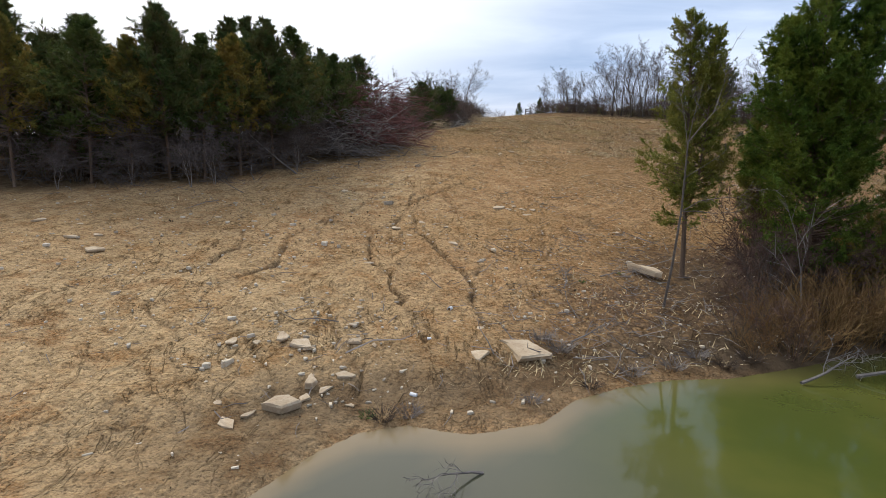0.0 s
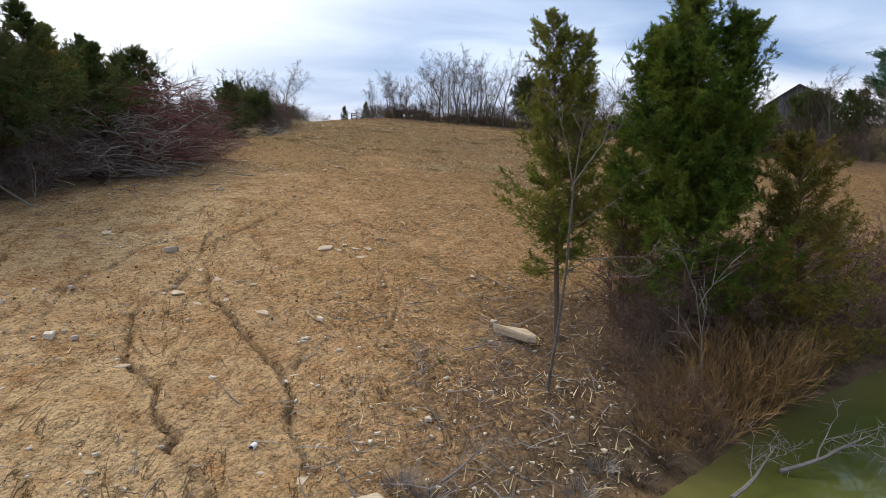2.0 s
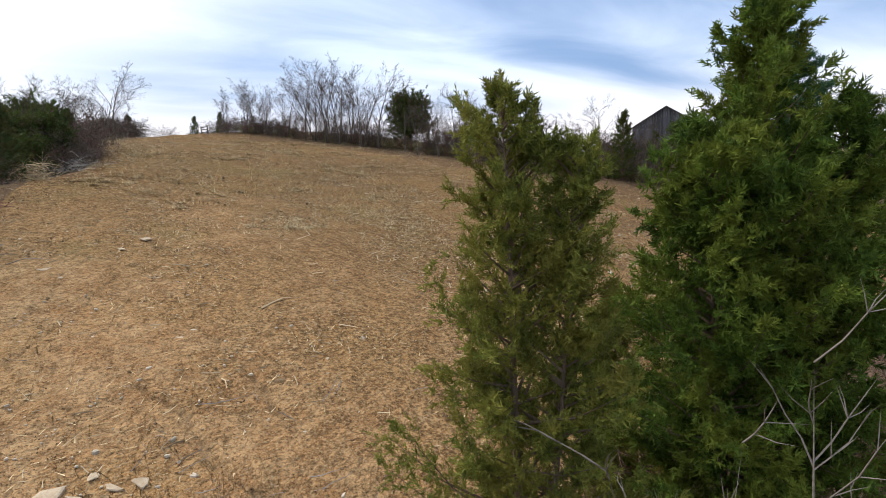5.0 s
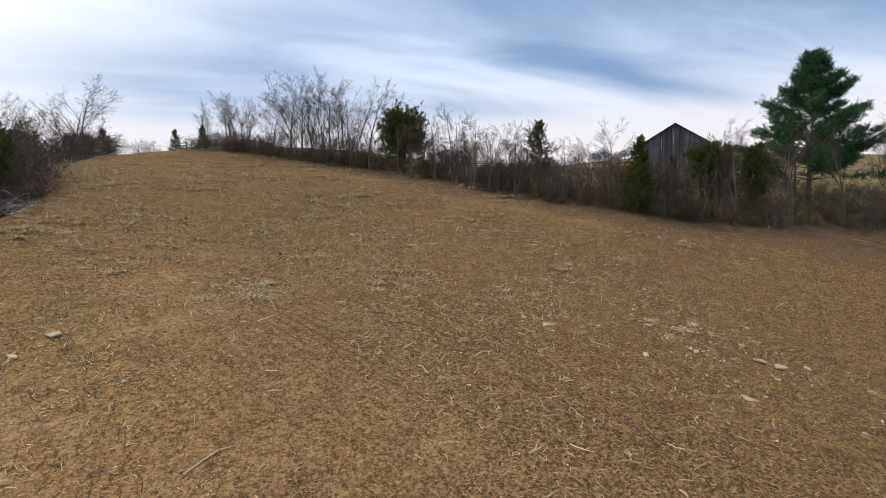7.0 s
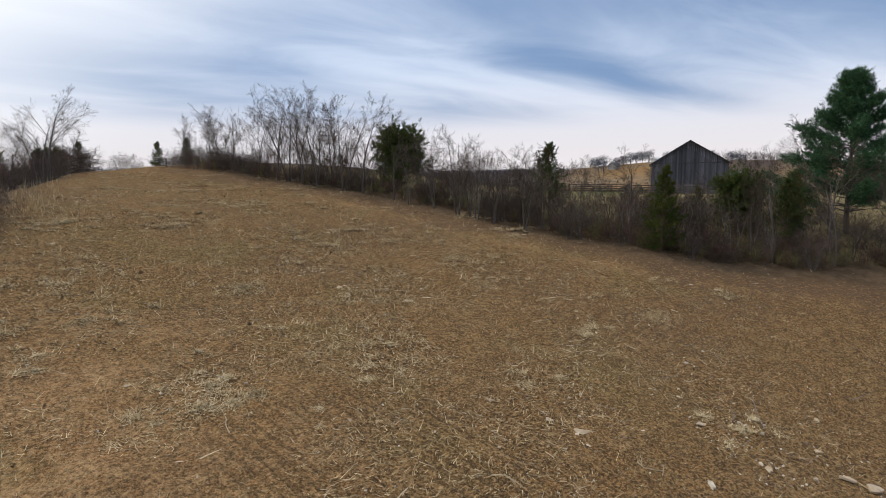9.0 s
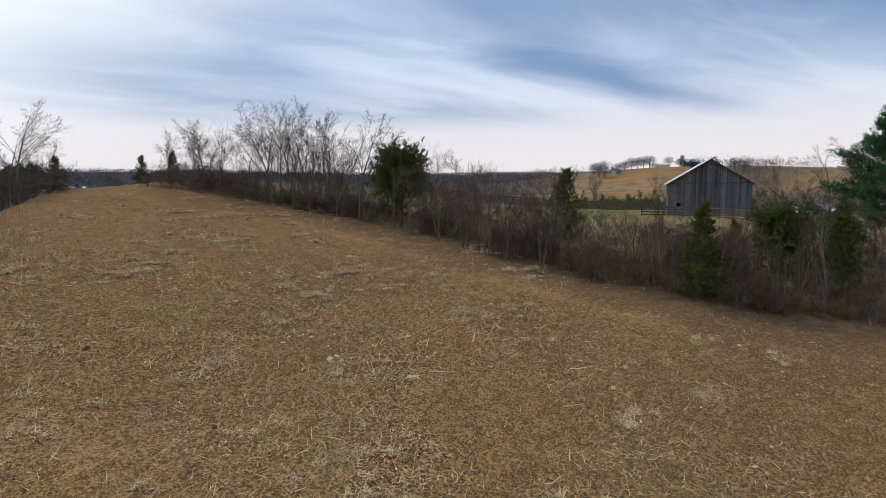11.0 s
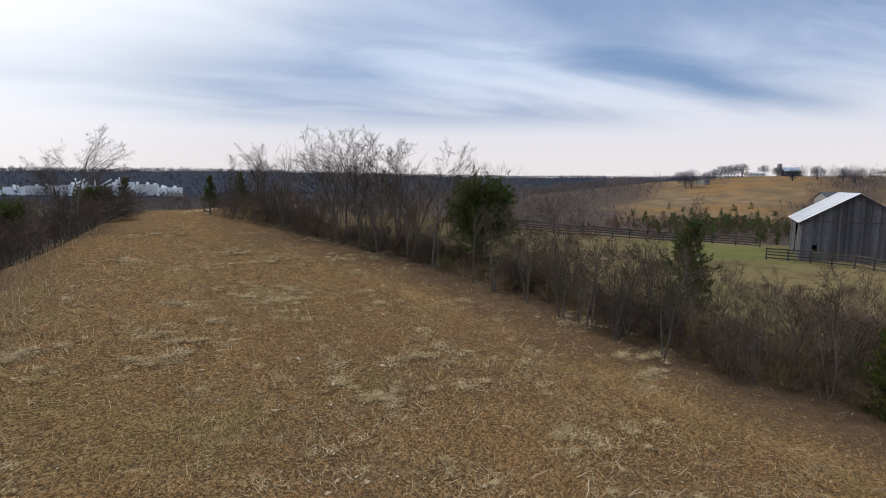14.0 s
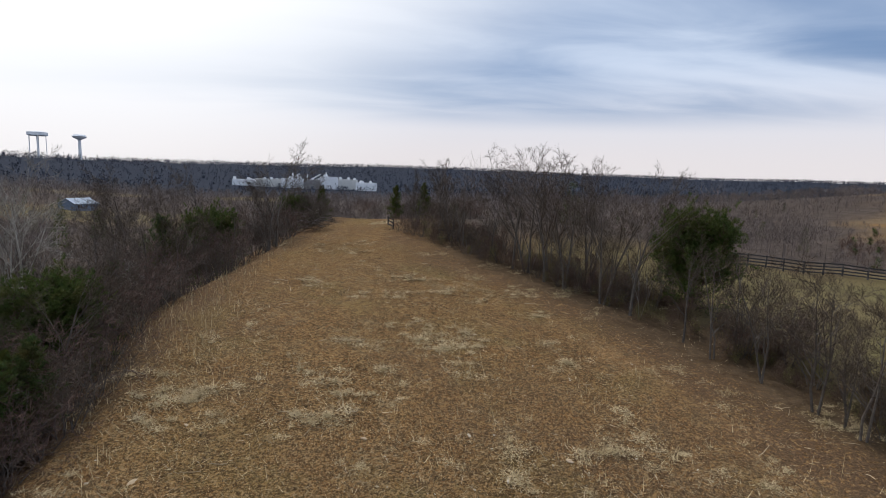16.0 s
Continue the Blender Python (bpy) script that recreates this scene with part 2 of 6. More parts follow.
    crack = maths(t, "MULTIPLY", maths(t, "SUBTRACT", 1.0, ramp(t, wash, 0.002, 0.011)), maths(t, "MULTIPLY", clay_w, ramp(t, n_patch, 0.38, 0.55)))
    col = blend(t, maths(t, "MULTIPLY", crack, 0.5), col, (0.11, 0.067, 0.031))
    n_chip = noise_tex(t, pos, 26.0, 2, 0.5)
    n_bit = noise_tex(t, pos, 11.0, 2, 0.5, 0.5)
    col = blend(t, maths(t, "MULTIPLY", ramp(t, n_chip, 0.60, 0.64), 0.5), col, (0.48, 0.35, 0.20))
    col = blend(t, maths(t, "MULTIPLY", ramp(t, n_bit, 0.58, 0.62), maths(t, "MULTIPLY", tilled, 0.65)), col, (0.06, 0.037, 0.02))
    col = blend(t, maths(t, "MULTIPLY", maths(t, "SUBTRACT", 1.0, ramp(t, n_bit, 0.36, 0.40)), 0.45), col, (0.44, 0.30, 0.16))
    harrow = nt(t, "ShaderNodeMapping")
    harrow.inputs["Rotation"].default_value = (0, 0, radians(-21))
    join(t, pos, harrow.inputs[0])
    rows = nt(t, "ShaderNodeTexWave", Scale=0.62, Distortion=2.2, Detail=2.0)
    rows.inputs["Detail Scale"].default_value = 0.6
    join(t, harrow.outputs[0], rows.inputs["Vector"])
    worked = nt(t, "ShaderNodeAttribute", attribute_name="worked").outputs["Fac"]
    groove = maths(t, "MULTIPLY", maths(t, "MULTIPLY", ramp(t, rows.outputs["Fac"], 0.62, 0.92), worked), ramp(t, n_patch, 0.40, 0.55))
    col = blend(t, maths(t, "MULTIPLY", groove, 0.36), col, (0.075, 0.045, 0.023))
    leaves = nt(t, "ShaderNodeAttribute", attribute_name="leaves").outputs["Fac"]
    drift = blend(t, ramp(t, n_grit, 0.40, 0.60), (0.092, 0.057, 0.035), (0.175, 0.112, 0.07))
    col = blend(t, maths(t, "MULTIPLY", leaves, ramp(t, n_fine, 0.34, 0.52)), col, drift)
    # wet shore, litter and rills take one dark tone; rill shade painted in
    col = blend(t, damp_shade_w, col, blend(t, ramp(t, n_mid, 0.4, 0.62), (0.09, 0.062, 0.038), (0.145, 0.102, 0.064)))
    n_far = noise_tex(t, pos, 0.02, 6, 0.65)
    n_tree = noise_tex(t, pos, 0.16, 5, 0.7)
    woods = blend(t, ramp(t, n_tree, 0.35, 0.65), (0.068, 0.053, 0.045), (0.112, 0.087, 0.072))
    # past 450 m the woods turn blue-grey: distance haze put into the colour
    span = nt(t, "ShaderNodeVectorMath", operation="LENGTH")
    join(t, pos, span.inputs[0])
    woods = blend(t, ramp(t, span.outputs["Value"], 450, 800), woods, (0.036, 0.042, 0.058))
    hay = blend(t, ramp(t, n_far, 0.40, 0.62), (0.25, 0.147, 0.064), (0.245, 0.182, 0.115))
    n_hay = noise_tex(t, pos, 0.07, 5, 0.65)
    hay = blend(t, ramp(t, n_hay, 0.42, 0.62), hay, (0.155, 0.115, 0.072))
    hay = blend(t, maths(t, "MULTIPLY", ramp(t, n_tree, 0.5, 0.64), 0.5), hay, (0.14, 0.10, 0.055))
    pasture = blend(t, ramp(t, n_far, 0.40, 0.6), (0.215, 0.168, 0.086), (0.15, 0.132, 0.06))
    lush = nt(t, "ShaderNodeAttribute", attribute_name="lush").outputs["Fac"]
    pasture = blend(t, maths(t, "MULTIPLY", ramp(t, n_tree, 0.5, 0.62), 0.6), pasture, (0.12, 0.088, 0.05))
    pasture = blend(t, lush, pasture, blend(t, ramp(t, n_patch, 0.4, 0.6), (0.12, 0.155, 0.045), (0.165, 0.17, 0.062)))
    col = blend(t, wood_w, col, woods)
    col = blend(t, hay_w, col, hay)
    col = blend(t, green_w, col, pasture)
    join(t, col, p.inputs["Base Color"])
    p.inputs["Roughness"].default_value = 0.95
    p.inputs["Specular IOR Level"].default_value = 0.02
    h = maths(t, "ADD", maths(t, "MULTIPLY", n_fine, 1.0), maths(t, "ADD", maths(t, "MULTIPLY", n_grit, 0.35), maths(t, "MULTIPLY", n_clump, 0.8)))
    h = maths(t, "SUBTRACT", h, maths(t, "ADD", maths(t, "MULTIPLY", crack, 0.5), maths(t, "MULTIPLY", groove, 0.25)))
    bn = nt(t, "ShaderNodeBump")
    bn.inputs["Strength"].default_value, bn.inputs["Distance"].default_value = 1.0, 0.2
    join(t, h, bn.inputs["Height"])
    join(t, bn.outputs[0], p.inputs["Normal"])
    return m


# ---- the lie of the land ----
SHORE_X = (-60, -14, -6, -4, -3.1, -2.3, -1.6, -0.7, 0.5, 2, 2.9, 4.1, 5.5, 7, 9, 11, 13, 15.3, 19, 21, 24, 27, 60)
SHORE_Y = (-60, -14, -1, 5.0, 7.6, 9.1, 9.9, 10.2, 9.8, 10.3, 11.4, 12.1, 12.6, 12.7, 13.4, 14.2, 14.9, 15.4, 16.3, 15.5, 11, 3, -60)
HILL = (8.87, 8.44, -3.53, 1.68, -0.65, 1.31, 2.13, -3.50, -0.15, -0.01, -0.27, 2.80, -1.07, -2.40, 0.70)
KNOLLS = (-0.36, 0.02, 1.68, 1.21, 1.27, 0.04, 0.71, 0.98, -1.85, 0.93, 0.03, 2.57, -0.90, -2.42, 0.96, -0.22, 0.55, 1.63)


def sstep(a, b, v):
    k = np.clip((v - a) / (b - a), 0, 1)
    return k * k * (3 - 2 * k)


def slope(x, y):
    """Height of the cleared hillside, before pond and far country."""
    x, y = np.clip(x, -14, 62), np.clip(y, 6, 128)
    u, v = (x - 20) / 40, (y - 60) / 60
    z, n = 0 * u, 0
    for i in range(5):
        for j in range(5 - i):
            z = z + HILL[n] * u ** i * v ** j
            n += 1
    n = 0
    for gx in (0, 22, 44):
        for gy in (10, 30, 50, 70, 90, 110):
            z = z + KNOLLS[n] * np.exp(-((x - gx) ** 2 + (y - gy) ** 2) / 392)
            n += 1
    return z


def far_country(x, y):
    """Valleys, the hay-field hill and the wooded ridges round about."""
    dx, dy = x - 15, y - 35
    r = np.hypot(dx, dy) + 1e-6
    az = np.degrees(np.arctan2(dx, dy))
    rise = np.interp(az, (-180, -60, -33, -20, -5, 6, 15, 25, 45, 80, 180), (0.9, 0.9, 1.05, 1.2, 1.4, 1.35, 1.15, 0.95, 0.9, 0.9, 0.9))
    reach = np.interp(az, (-180, -33, -5, 10, 30, 180), (1100, 1050, 1500, 2000, 2300, 2300))
    z = 6 + 2.0 * np.sin(x / 90 + 1) * np.cos(y / 120)
    z = z - 7 * np.exp(-((az + 12) / 22) ** 2) * sstep(40, 180, r)
    z = z + (14 + reach * np.tan(np.radians(rise))) * sstep(0.42, 1.0, r / reach)
    z = z + 21 * np.exp(-(((x - 430) / 150) ** 2 + ((y - 330) / 190) ** 2))
    z = z + 13 * np.exp(-(((x - 620) / 190) ** 2 + ((y - 180) / 160) ** 2))
    z = z + 7.5 * np.exp(-(((x - 78) / 34) ** 2 + ((y - 66) / 34) ** 2))
    return z


def relief(x, y):
    """Height of the ground at x, y (arrays)."""
    x, y = np.asarray(x, float), np.asarray(y, float)
    out = np.hypot(np.maximum(np.maximum(-12 - x, x - 58), 0), np.maximum(np.maximum(4 - y, y - 124), 0))
    w = sstep(0, 55, out)
    fall = np.clip(np.interp(y, (50, 56, 62, 68, 74, 80, 86, 92, 100, 125), (-1, 1.4, 3.3, 3.7, 2.6, 1.8, 2.0, 3.6, 5.2, 8)) - x, 0, 40)
    z = slope(x, y) - 0.5 * np.minimum(fall, 14) * sstep(50, 62, y)
    z = z * (1 - w) + far_country(x, y) * w
    pad = np.exp(-(((x - 84) / 22) ** 4 + ((y - 76) / 22) ** 4))
    z = z * (1 - pad) + 12.1 * pad
    q = np.minimum(np.interp(x, SHORE_X, SHORE_Y) - y, np.minimum(y + 26, 40 - x))
    land = sstep(0.0, 3.0, -q)
    bank = np.minimum(np.maximum(z, 0.12), 0.02 - 0.2 * q)
    return np.where(q > 0, -0.22 * np.clip(q, 0, 8) ** 0.9, bank * (1 - land) + np.maximum(z, 0.25) * land)


EDGE_Y = (28, 41, 46, 49, 54, 60, 67, 77, 83, 86, 91, 95, 101, 124)
EDGE_X = (64, 60, 53.3, 49.7, 46, 42.1, 40.1, 35.4, 32.8, 30.3, 26.7, 24, 22, 19)


def country(x, y):
    """Where the land is woods, hay field or pasture, each 0 to 1."""
    past = x - np.interp(y, EDGE_Y, EDGE_X)
    beyond = np.clip(sstep(2, 7, past) * (y > 25) + sstep(0, 10, y - 128), 0, 1)
    dx, dy = x - 15, y - 35
    r = np.hypot(dx, dy)
    az = np.degrees(np.arctan2(dx, dy))
    wob = 1.6 * np.sin(r / 37) + 1.1 * np.sin(r / 13 + 2)
    hay = sstep(43, 46.5, az + wob) * (1 - sstep(56, 60, az + wob)) * sstep(225, 255, r + 9 * wob) * (1 - sstep(560, 640, r))
    hill = sstep(61, 66, az + wob) * (1 - sstep(95, 110, az)) * sstep(300, 340, r) * (1 - sstep(700, 900, r))
    meadow = sstep(3, 9, past) * (1 - sstep(78, 100, past + 5 * wob)) * (y > 20) * (1 - sstep(96, 112, y + 2 * wob))
    low = np.exp(-(((x + 128) / 62) ** 4 + ((y - 300) / 30) ** 4)) + np.exp(-(((x + 190) / 160) ** 4 + ((y - 520 - 0.4 * (x + 190)) / 14) ** 4))
    pasture = np.clip(meadow * (1 - hay) + low + 0.25 * hill, 0, 1)
    hay = np.clip(hay + 0.55 * hill, 0, 1)
    woods = np.clip(sstep(40, 75, r) * (1 - hay) * (1 - pasture) * np.maximum(beyond, np.maximum(x < -2, r > 120)), 0, 1)
    return woods, hay, pasture


class Soup:
    """Vertices and faces gathered for one mesh."""

    def __init__(self):
        self.v, self.f, self.n = [], [], 0

    def add(self, verts, faces):
        verts = np.asarray(verts, float).reshape(-1, 3)
        self.v.append(verts)
        self.f.extend(tuple(i + self.n for i in f) for f in faces)
        self.n += len(verts)

    def mesh(self, name, material, smooth=False):
        me = bpy.data.meshes.new(name)
        me.from_pydata(np.concatenate(self.v).tolist() if self.v else [], [], self.f)
        me.materials.append(material)
        if smooth:
            me.polygons.foreach_set("use_smooth", [True] * len(me.polygons))
        me.update()
        return me


def part(name, soup, material, parent=None, label="", smooth=False):
    ob = new(name, soup.mesh(name, material, smooth))
    if parent is not None:
        ob.parent = parent
    return tagged(ob, label)


def holder(name, label, category, group="", kind="", at=(0, 0, 0), turn=0.0, size=1.0):
    ob = new(name)
    ob.empty_display_size = 0.2
    ob.matrix_basis = pose(*at, 0, 0, turn) @ Matrix.Diagonal((size, size, size, 1))
    return tagged(ob, label, category, group, kind)


def box(s, x0, x1, y0, y1, z0, z1):
    s.add([(x, y, z) for z in (z0, z1) for y in (y0, y1) for x in (x0, x1)],
          [(0, 2, 3, 1), (4, 5, 7, 6), (0, 1, 5, 4), (2, 6, 7, 3), (0, 4, 6, 2), (1, 3, 7, 5)])


def beam(s, a, b, w, h):
    """A squared beam from a to b, w across and h high."""
    a, b = Vector(a), Vector(b)
    d = (b - a).normalized()
    side = d.cross(Vector((0, 0, 1)))
    side = side.normalized() if side.length > 1e-3 else Vector((1, 0, 0))
    up = side.cross(d).normalized()
    v = [p + side * (i * w / 2) + up * (j * h / 2) for p in (a, b) for i, j in ((-1, -1), (1, -1), (1, 1), (-1, 1))]
    s.add([tuple(q) for q in v], [(0, 3, 2, 1), (4, 5, 6, 7), (0, 1, 5, 4), (1, 2, 6, 5), (2, 3, 7, 6), (3, 0, 4, 7)])


def tube(s, pts, radii, n=5):
    """A tapered limb through the points; it ends in a tip."""
    pts = np.asarray(pts, float)
    d = pts[-1] - pts[0]
    d = d / (np.linalg.norm(d) + 1e-9)
    a = np.cross(d, (0, 0, 1.0) if abs(d[2]) < 0.9 else (1.0, 0, 0))
    a /= np.linalg.norm(a) + 1e-9
    b = np.cross(d, a)
    ang = np.arange(n) * (2 * math.pi / n)
    ring = np.outer(np.cos(ang), a) + np.outer(np.sin(ang), b)
    k = len(pts) - 1
    verts = [pts[i] + ring * radii[i] for i in range(k)] + [pts[k:]]
    faces = []
    for i in range(k - 1):
        o = i * n
        faces += [(o + j, o + (j + 1) % n, o + n + (j + 1) % n, o + n + j) for j in range(n)]
    o = (k - 1) * n
    faces += [(o + j, o + (j + 1) % n, k * n) for j in range(n)]
    s.add(np.concatenate(verts), faces)


def unit(v):
    return v / (np.linalg.norm(v) + 1e-9)


def bent(rng, p, d, length, steps, wander, lift):
    """Points of a wandering limb."""
    pts, d = [np.array(p, float)], np.array(d, float)
    for _ in range(steps):
        d = unit(d + rng.normal(0, wander, 3) + np.array((0, 0, lift)))
        pts.append(pts[-1] + d * (length / steps))
    return pts


def swung(rng, d, angle):
    """The direction d swung aside by about that angle."""
    side = unit(np.cross(d, rng.normal(0, 1, 3)))
    return unit(d * math.cos(angle) + side * math.sin(angle))


def grow(rng, big, small, p, d, length, radius, level, spec):
    """A limb with its side limbs, down to the twigs."""
    kids, wander, lift, spread, shrink = spec[level]
    last = level == len(spec) - 1
    pts = bent(rng, p, d, length, 1 if last else (5, 4, 2, 2)[min(level, 3)], wander, lift)
    k = len(pts)
    tube(small if level >= 2 or last else big, pts, [radius * (1 - 0.85 * i / (k - 1)) for i in range(k)], 3 if level else 5)
    if last:
        return
    for c in range(kids):
        f = 0.22 + 0.76 * (c + rng.random()) / kids
        i = min(int(f * (k - 1)), k - 2)
        u = f * (k - 1) - i
        q = pts[i] * (1 - u) + pts[i + 1] * u
        grow(rng, big, small, q, swung(rng, unit(pts[i + 1] - pts[i]), spread * rng.uniform(0.7, 1.3)),
             length * shrink * (1.15 - 0.55 * f) * rng.uniform(0.75, 1.2), max(radius * (1 - 0.8 * f) * 0.6, 0.011), level + 1, spec)


def bare_tree(name, label, seed, height, stems=1, spec=None, radius=0.09, lean=0.1, bark=BARK, twig=TWIG, category="tree", group="", stem_spread=0.0):
    """A leafless tree or bush, at the origin."""
    rng = np.random.default_rng(seed)
    root = holder(name, label, category, group)
    big, small = Soup(), Soup()
    for i in range(stems):
        a = 2 * math.pi * (i + rng.random()) / stems
        out = stem_spread * rng.uniform(0.4, 1.1) if stems > 1 else lean * rng.random()
        d = unit(np.array((math.cos(a) * out, math.sin(a) * out, 1.0)))
        off = 0.12 * stems ** 0.5 * rng.random() if stems > 1 else 0
        grow(rng, big, small, (math.cos(a) * off, math.sin(a) * off, -0.15), d, height * rng.uniform(0.75, 1.0), radius * rng.uniform(0.7, 1.1), 0, spec)
    part("trunk", big, bark, root)
    part("branchwork", small, twig, root)
    return root


SPEC_TREE = [(8, 0.07, 0.08, 0.55, 0.55), (5, 0.12, 0.08, 0.55, 0.55), (5, 0.16, 0.05, 0.6, 0.6), (4, 0.2, 0.04, 0.7, 0.6), (0, 0.2, 0.0, 0.6, 0.5)]
SPEC_SLIM = [(9, 0.10, 0.05, 0.85, 0.42), (6, 0.22, 0.08, 0.75, 0.55), (6, 0.3, 0.05, 0.8, 0.55), (0, 0.2, 0.0, 0.6, 0.5)]
SPEC_BUSH = [(5, 0.16, 0.06, 0.75, 0.6), (4, 0.2, 0.04, 0.8, 0.62), (4, 0.25, 0.02, 0.8, 0.7), (0, 0.3, 0.0, 0.8, 0.5)]
SPEC_WAND = [(5, 0.08, 0.10, 0.4, 0.5), (4, 0.12, 0.05, 0.5, 0.6), (0, 0.15, 0.0, 0.6, 0.5)]


def sprays(rng, at, out, size, blades, slim=0.17):
    """Small feathery sprays of scale leaves: a short axis set with pointed blades on both sides. Returns verts and faces."""
    n = len(at)
    out = out / (np.linalg.norm(out, axis=1)[:, None] + 1e-9) + rng.normal(0, 0.45, (n, 3)) + np.array((0, 0, 0.2))
    out /= np.linalg.norm(out, axis=1)[:, None] + 1e-9
    side = np.cross(out, rng.normal(0, 1, (n, 3)))
    side /= np.linalg.norm(side, axis=1)[:, None] + 1e-9
    flat = np.cross(out, side)
    ln = (size * rng.uniform(0.6, 1.35, n))[:, None]
    verts = np.zeros((n, blades, 3, 3))
    for b in range(blades):
        f = (b + 0.5) / blades
        s = 1 if b % 2 else -1
        d = out * (0.6 + 0.4 * f) + side * s * (0.85 - 0.6 * f) + flat * rng.normal(0, 0.35, (n, 1)) + rng.normal(0, 0.15, (n, 3))
        wide = np.cross(d, flat + rng.normal(0, 0.6, (n, 3)))
        wide /= np.linalg.norm(wide, axis=1)[:, None] + 1e-9
        base = at + out * ln * (f * 0.8 - 0.3)
        reach = ln * (0.52 - 0.18 * f) * rng.uniform(0.7, 1.2, (n, 1))
        verts[:, b, 0] = base - wide * reach * slim
        verts[:, b, 1] = base + wide * reach * slim
        verts[:, b, 2] = base + d * reach
    return verts.reshape(-1, 3), [(3 * i, 3 * i + 1, 3 * i + 2) for i in range(n * blades)]


def cedar(label, seed, height, width, clear=0.08, limbs=150, per=24, blades=3, spray=0.2, leaf=CEDAR, dead=0, group="", top=0.55, ragged=0.3, twin=0, lean=(0, 0), leaders=(), twig=0.3, skirt=0.55):
    """A red cedar: trunk, limbs, a ragged conical crown of sprays; dead limbs below the crown if wanted."""
    rng = np.random.default_rng(seed)
    root = holder("cedar_tree", label, "tree", group)
    wood, crown, snags = Soup(), Soup(), Soup()
    main = bent(rng, (0, 0, -0.2), unit(np.array((lean[0], lean[1], 1))), height + 0.2, 8, 0.012, 0.01)
    heads = [(main, limbs)]
    for dx, dy, share in [(rng.normal(0, 0.12 * width), rng.normal(0, 0.12 * width), rng.uniform(0.8, 0.95)) for _ in range(twin)] + list(leaders):
        foot = main[2] if share > 0.6 else main[1]
        tip = np.array((dx, dy, height * share))
        knee = foot + (tip - foot) * 0.25 + np.array((dx, dy, 0)) * 0.35
        line = [foot + (knee - foot) * u / 2 for u in range(2)] + [knee + (tip - knee) * u / 6 + rng.normal(0, 0.02, 3) for u in range(7)]
        heads.append((line, int(limbs * 0.75)))
    at, out = [], []
    bulge = rng.uniform(0.6, 1.3, 12)
    for spine, count in heads:
        first = spine is main
        girth = 0.0105 * height * (1.0 if first else 0.55)
        tube(wood, spine, [max(girth * (1 - 0.93 * i / 8), 0.012) for i in range(9)], 7)
        for b in range(count):
            f = (b + rng.random()) / count
            f = clear + (0.985 - clear) * f ** 0.92 if first else 0.1 + 0.885 * f
            i = min(int(f * 8), 7)
            p = spine[i] * (1 - (f * 8 - i)) + spine[i + 1] * (f * 8 - i)
            g = min(max((p[2] / height - clear) / (1 - clear), 0.0), 0.99)
            if not first:
                g = max(g, f * f * 0.98)
            reach = width / 2 * (min(1.0, skirt + g * 2.6) * (1 - g) ** top + 0.04) * (1.0 if first else 0.72)
            az = rng.uniform(0, 2 * math.pi)
            reach *= bulge[int(az / (2 * math.pi) * 12) % 12] ** 0.5 * rng.uniform(1 - ragged, 1 + ragged * 0.7)
            rise = -0.05 + 0.9 * g + rng.normal(0, 0.15)
            d = unit(np.array((math.cos(az), math.sin(az), rise)))
            limb = bent(rng, p, d, reach * 1.1, 4, 0.10, 0.15)
            tube(wood, limb[::2], [0.012 + 0.012 * reach, 0.011, 0.004], 3)
            m = max(6, int(per * (0.35 + 0.65 * reach / (width / 2))))
            pts = np.array(limb)
            nb = max(3, int(m / 8))
            ns = max(2, m // nb)
            u = 0.18 + 0.82 * ((np.arange(nb) + rng.random(nb)) / nb) ** 0.85
            k = np.minimum((u * 4).astype(int), 3)
            q = pts[k] + (pts[k + 1] - pts[k]) * np.minimum(u * 4 - k, 1)[:, None]
            e = d * 0.75 + rng.normal(0, 0.62, (nb, 3)) + np.array((0, 0, 0.22))
            e /= np.linalg.norm(e, axis=1)[:, None]
            lb = twig * (0.28 + 0.72 * min(1.0, reach / (width / 2))) * rng.uniform(0.6, 1.25, nb) * (1.25 - 0.6 * u)
            v = (np.arange(ns) + 0.6) / ns
            thick = 0.16 * lb[:, None, None] * (1.15 - v)[None, :, None]
            spot = q[:, None] + e[:, None] * (lb[:, None] * v)[..., None] + rng.normal(0, 1, (nb, ns, 3)) * thick
            at.append(spot.reshape(-1, 3))
            out.append(np.repeat(e, ns, axis=0))
    at, out = np.concatenate(at), np.concatenate(out)
    crown.add(*sprays(rng, at, out, spray, blades))
    for _ in range(dead):
        f = rng.uniform(0.03, clear + 0.12)
        az = rng.uniform(0, 2 * math.pi)
        reach = width * rng.uniform(0.25, 0.5)
        d = unit(np.array((math.cos(az), math.sin(az), rng.uniform(-0.25, 0.25))))
        p = np.array((0, 0, f * height))
        limb = bent(rng, p, d, reach, 4, 0.14, -0.02)
        tube(snags, limb, [0.022, 0.016, 0.011, 0.008, 0.003], 3)
        for _ in range(9):
            u = rng.uniform(0.25, 1)
            i = min(int(u * 4), 3)
            q = limb[i] + (limb[i + 1] - limb[i]) * (u * 4 - i)
            e = swung(rng, d, rng.uniform(0.5, 1.1))
            tw = bent(rng, q, e, reach * rng.uniform(0.2, 0.45), 2, 0.2, -0.05)
            tube(snags, tw, [0.008, 0.005, 0.002], 3)
            for _ in range(3):
                tube(snags, bent(rng, tw[1], swung(rng, e, 0.8), reach * 0.16, 1, 0.2, 0), [0.005, 0.002], 3)
    part("trunk", wood, CEDAR_BARK, root)
    part("crown", crown, leaf, root)
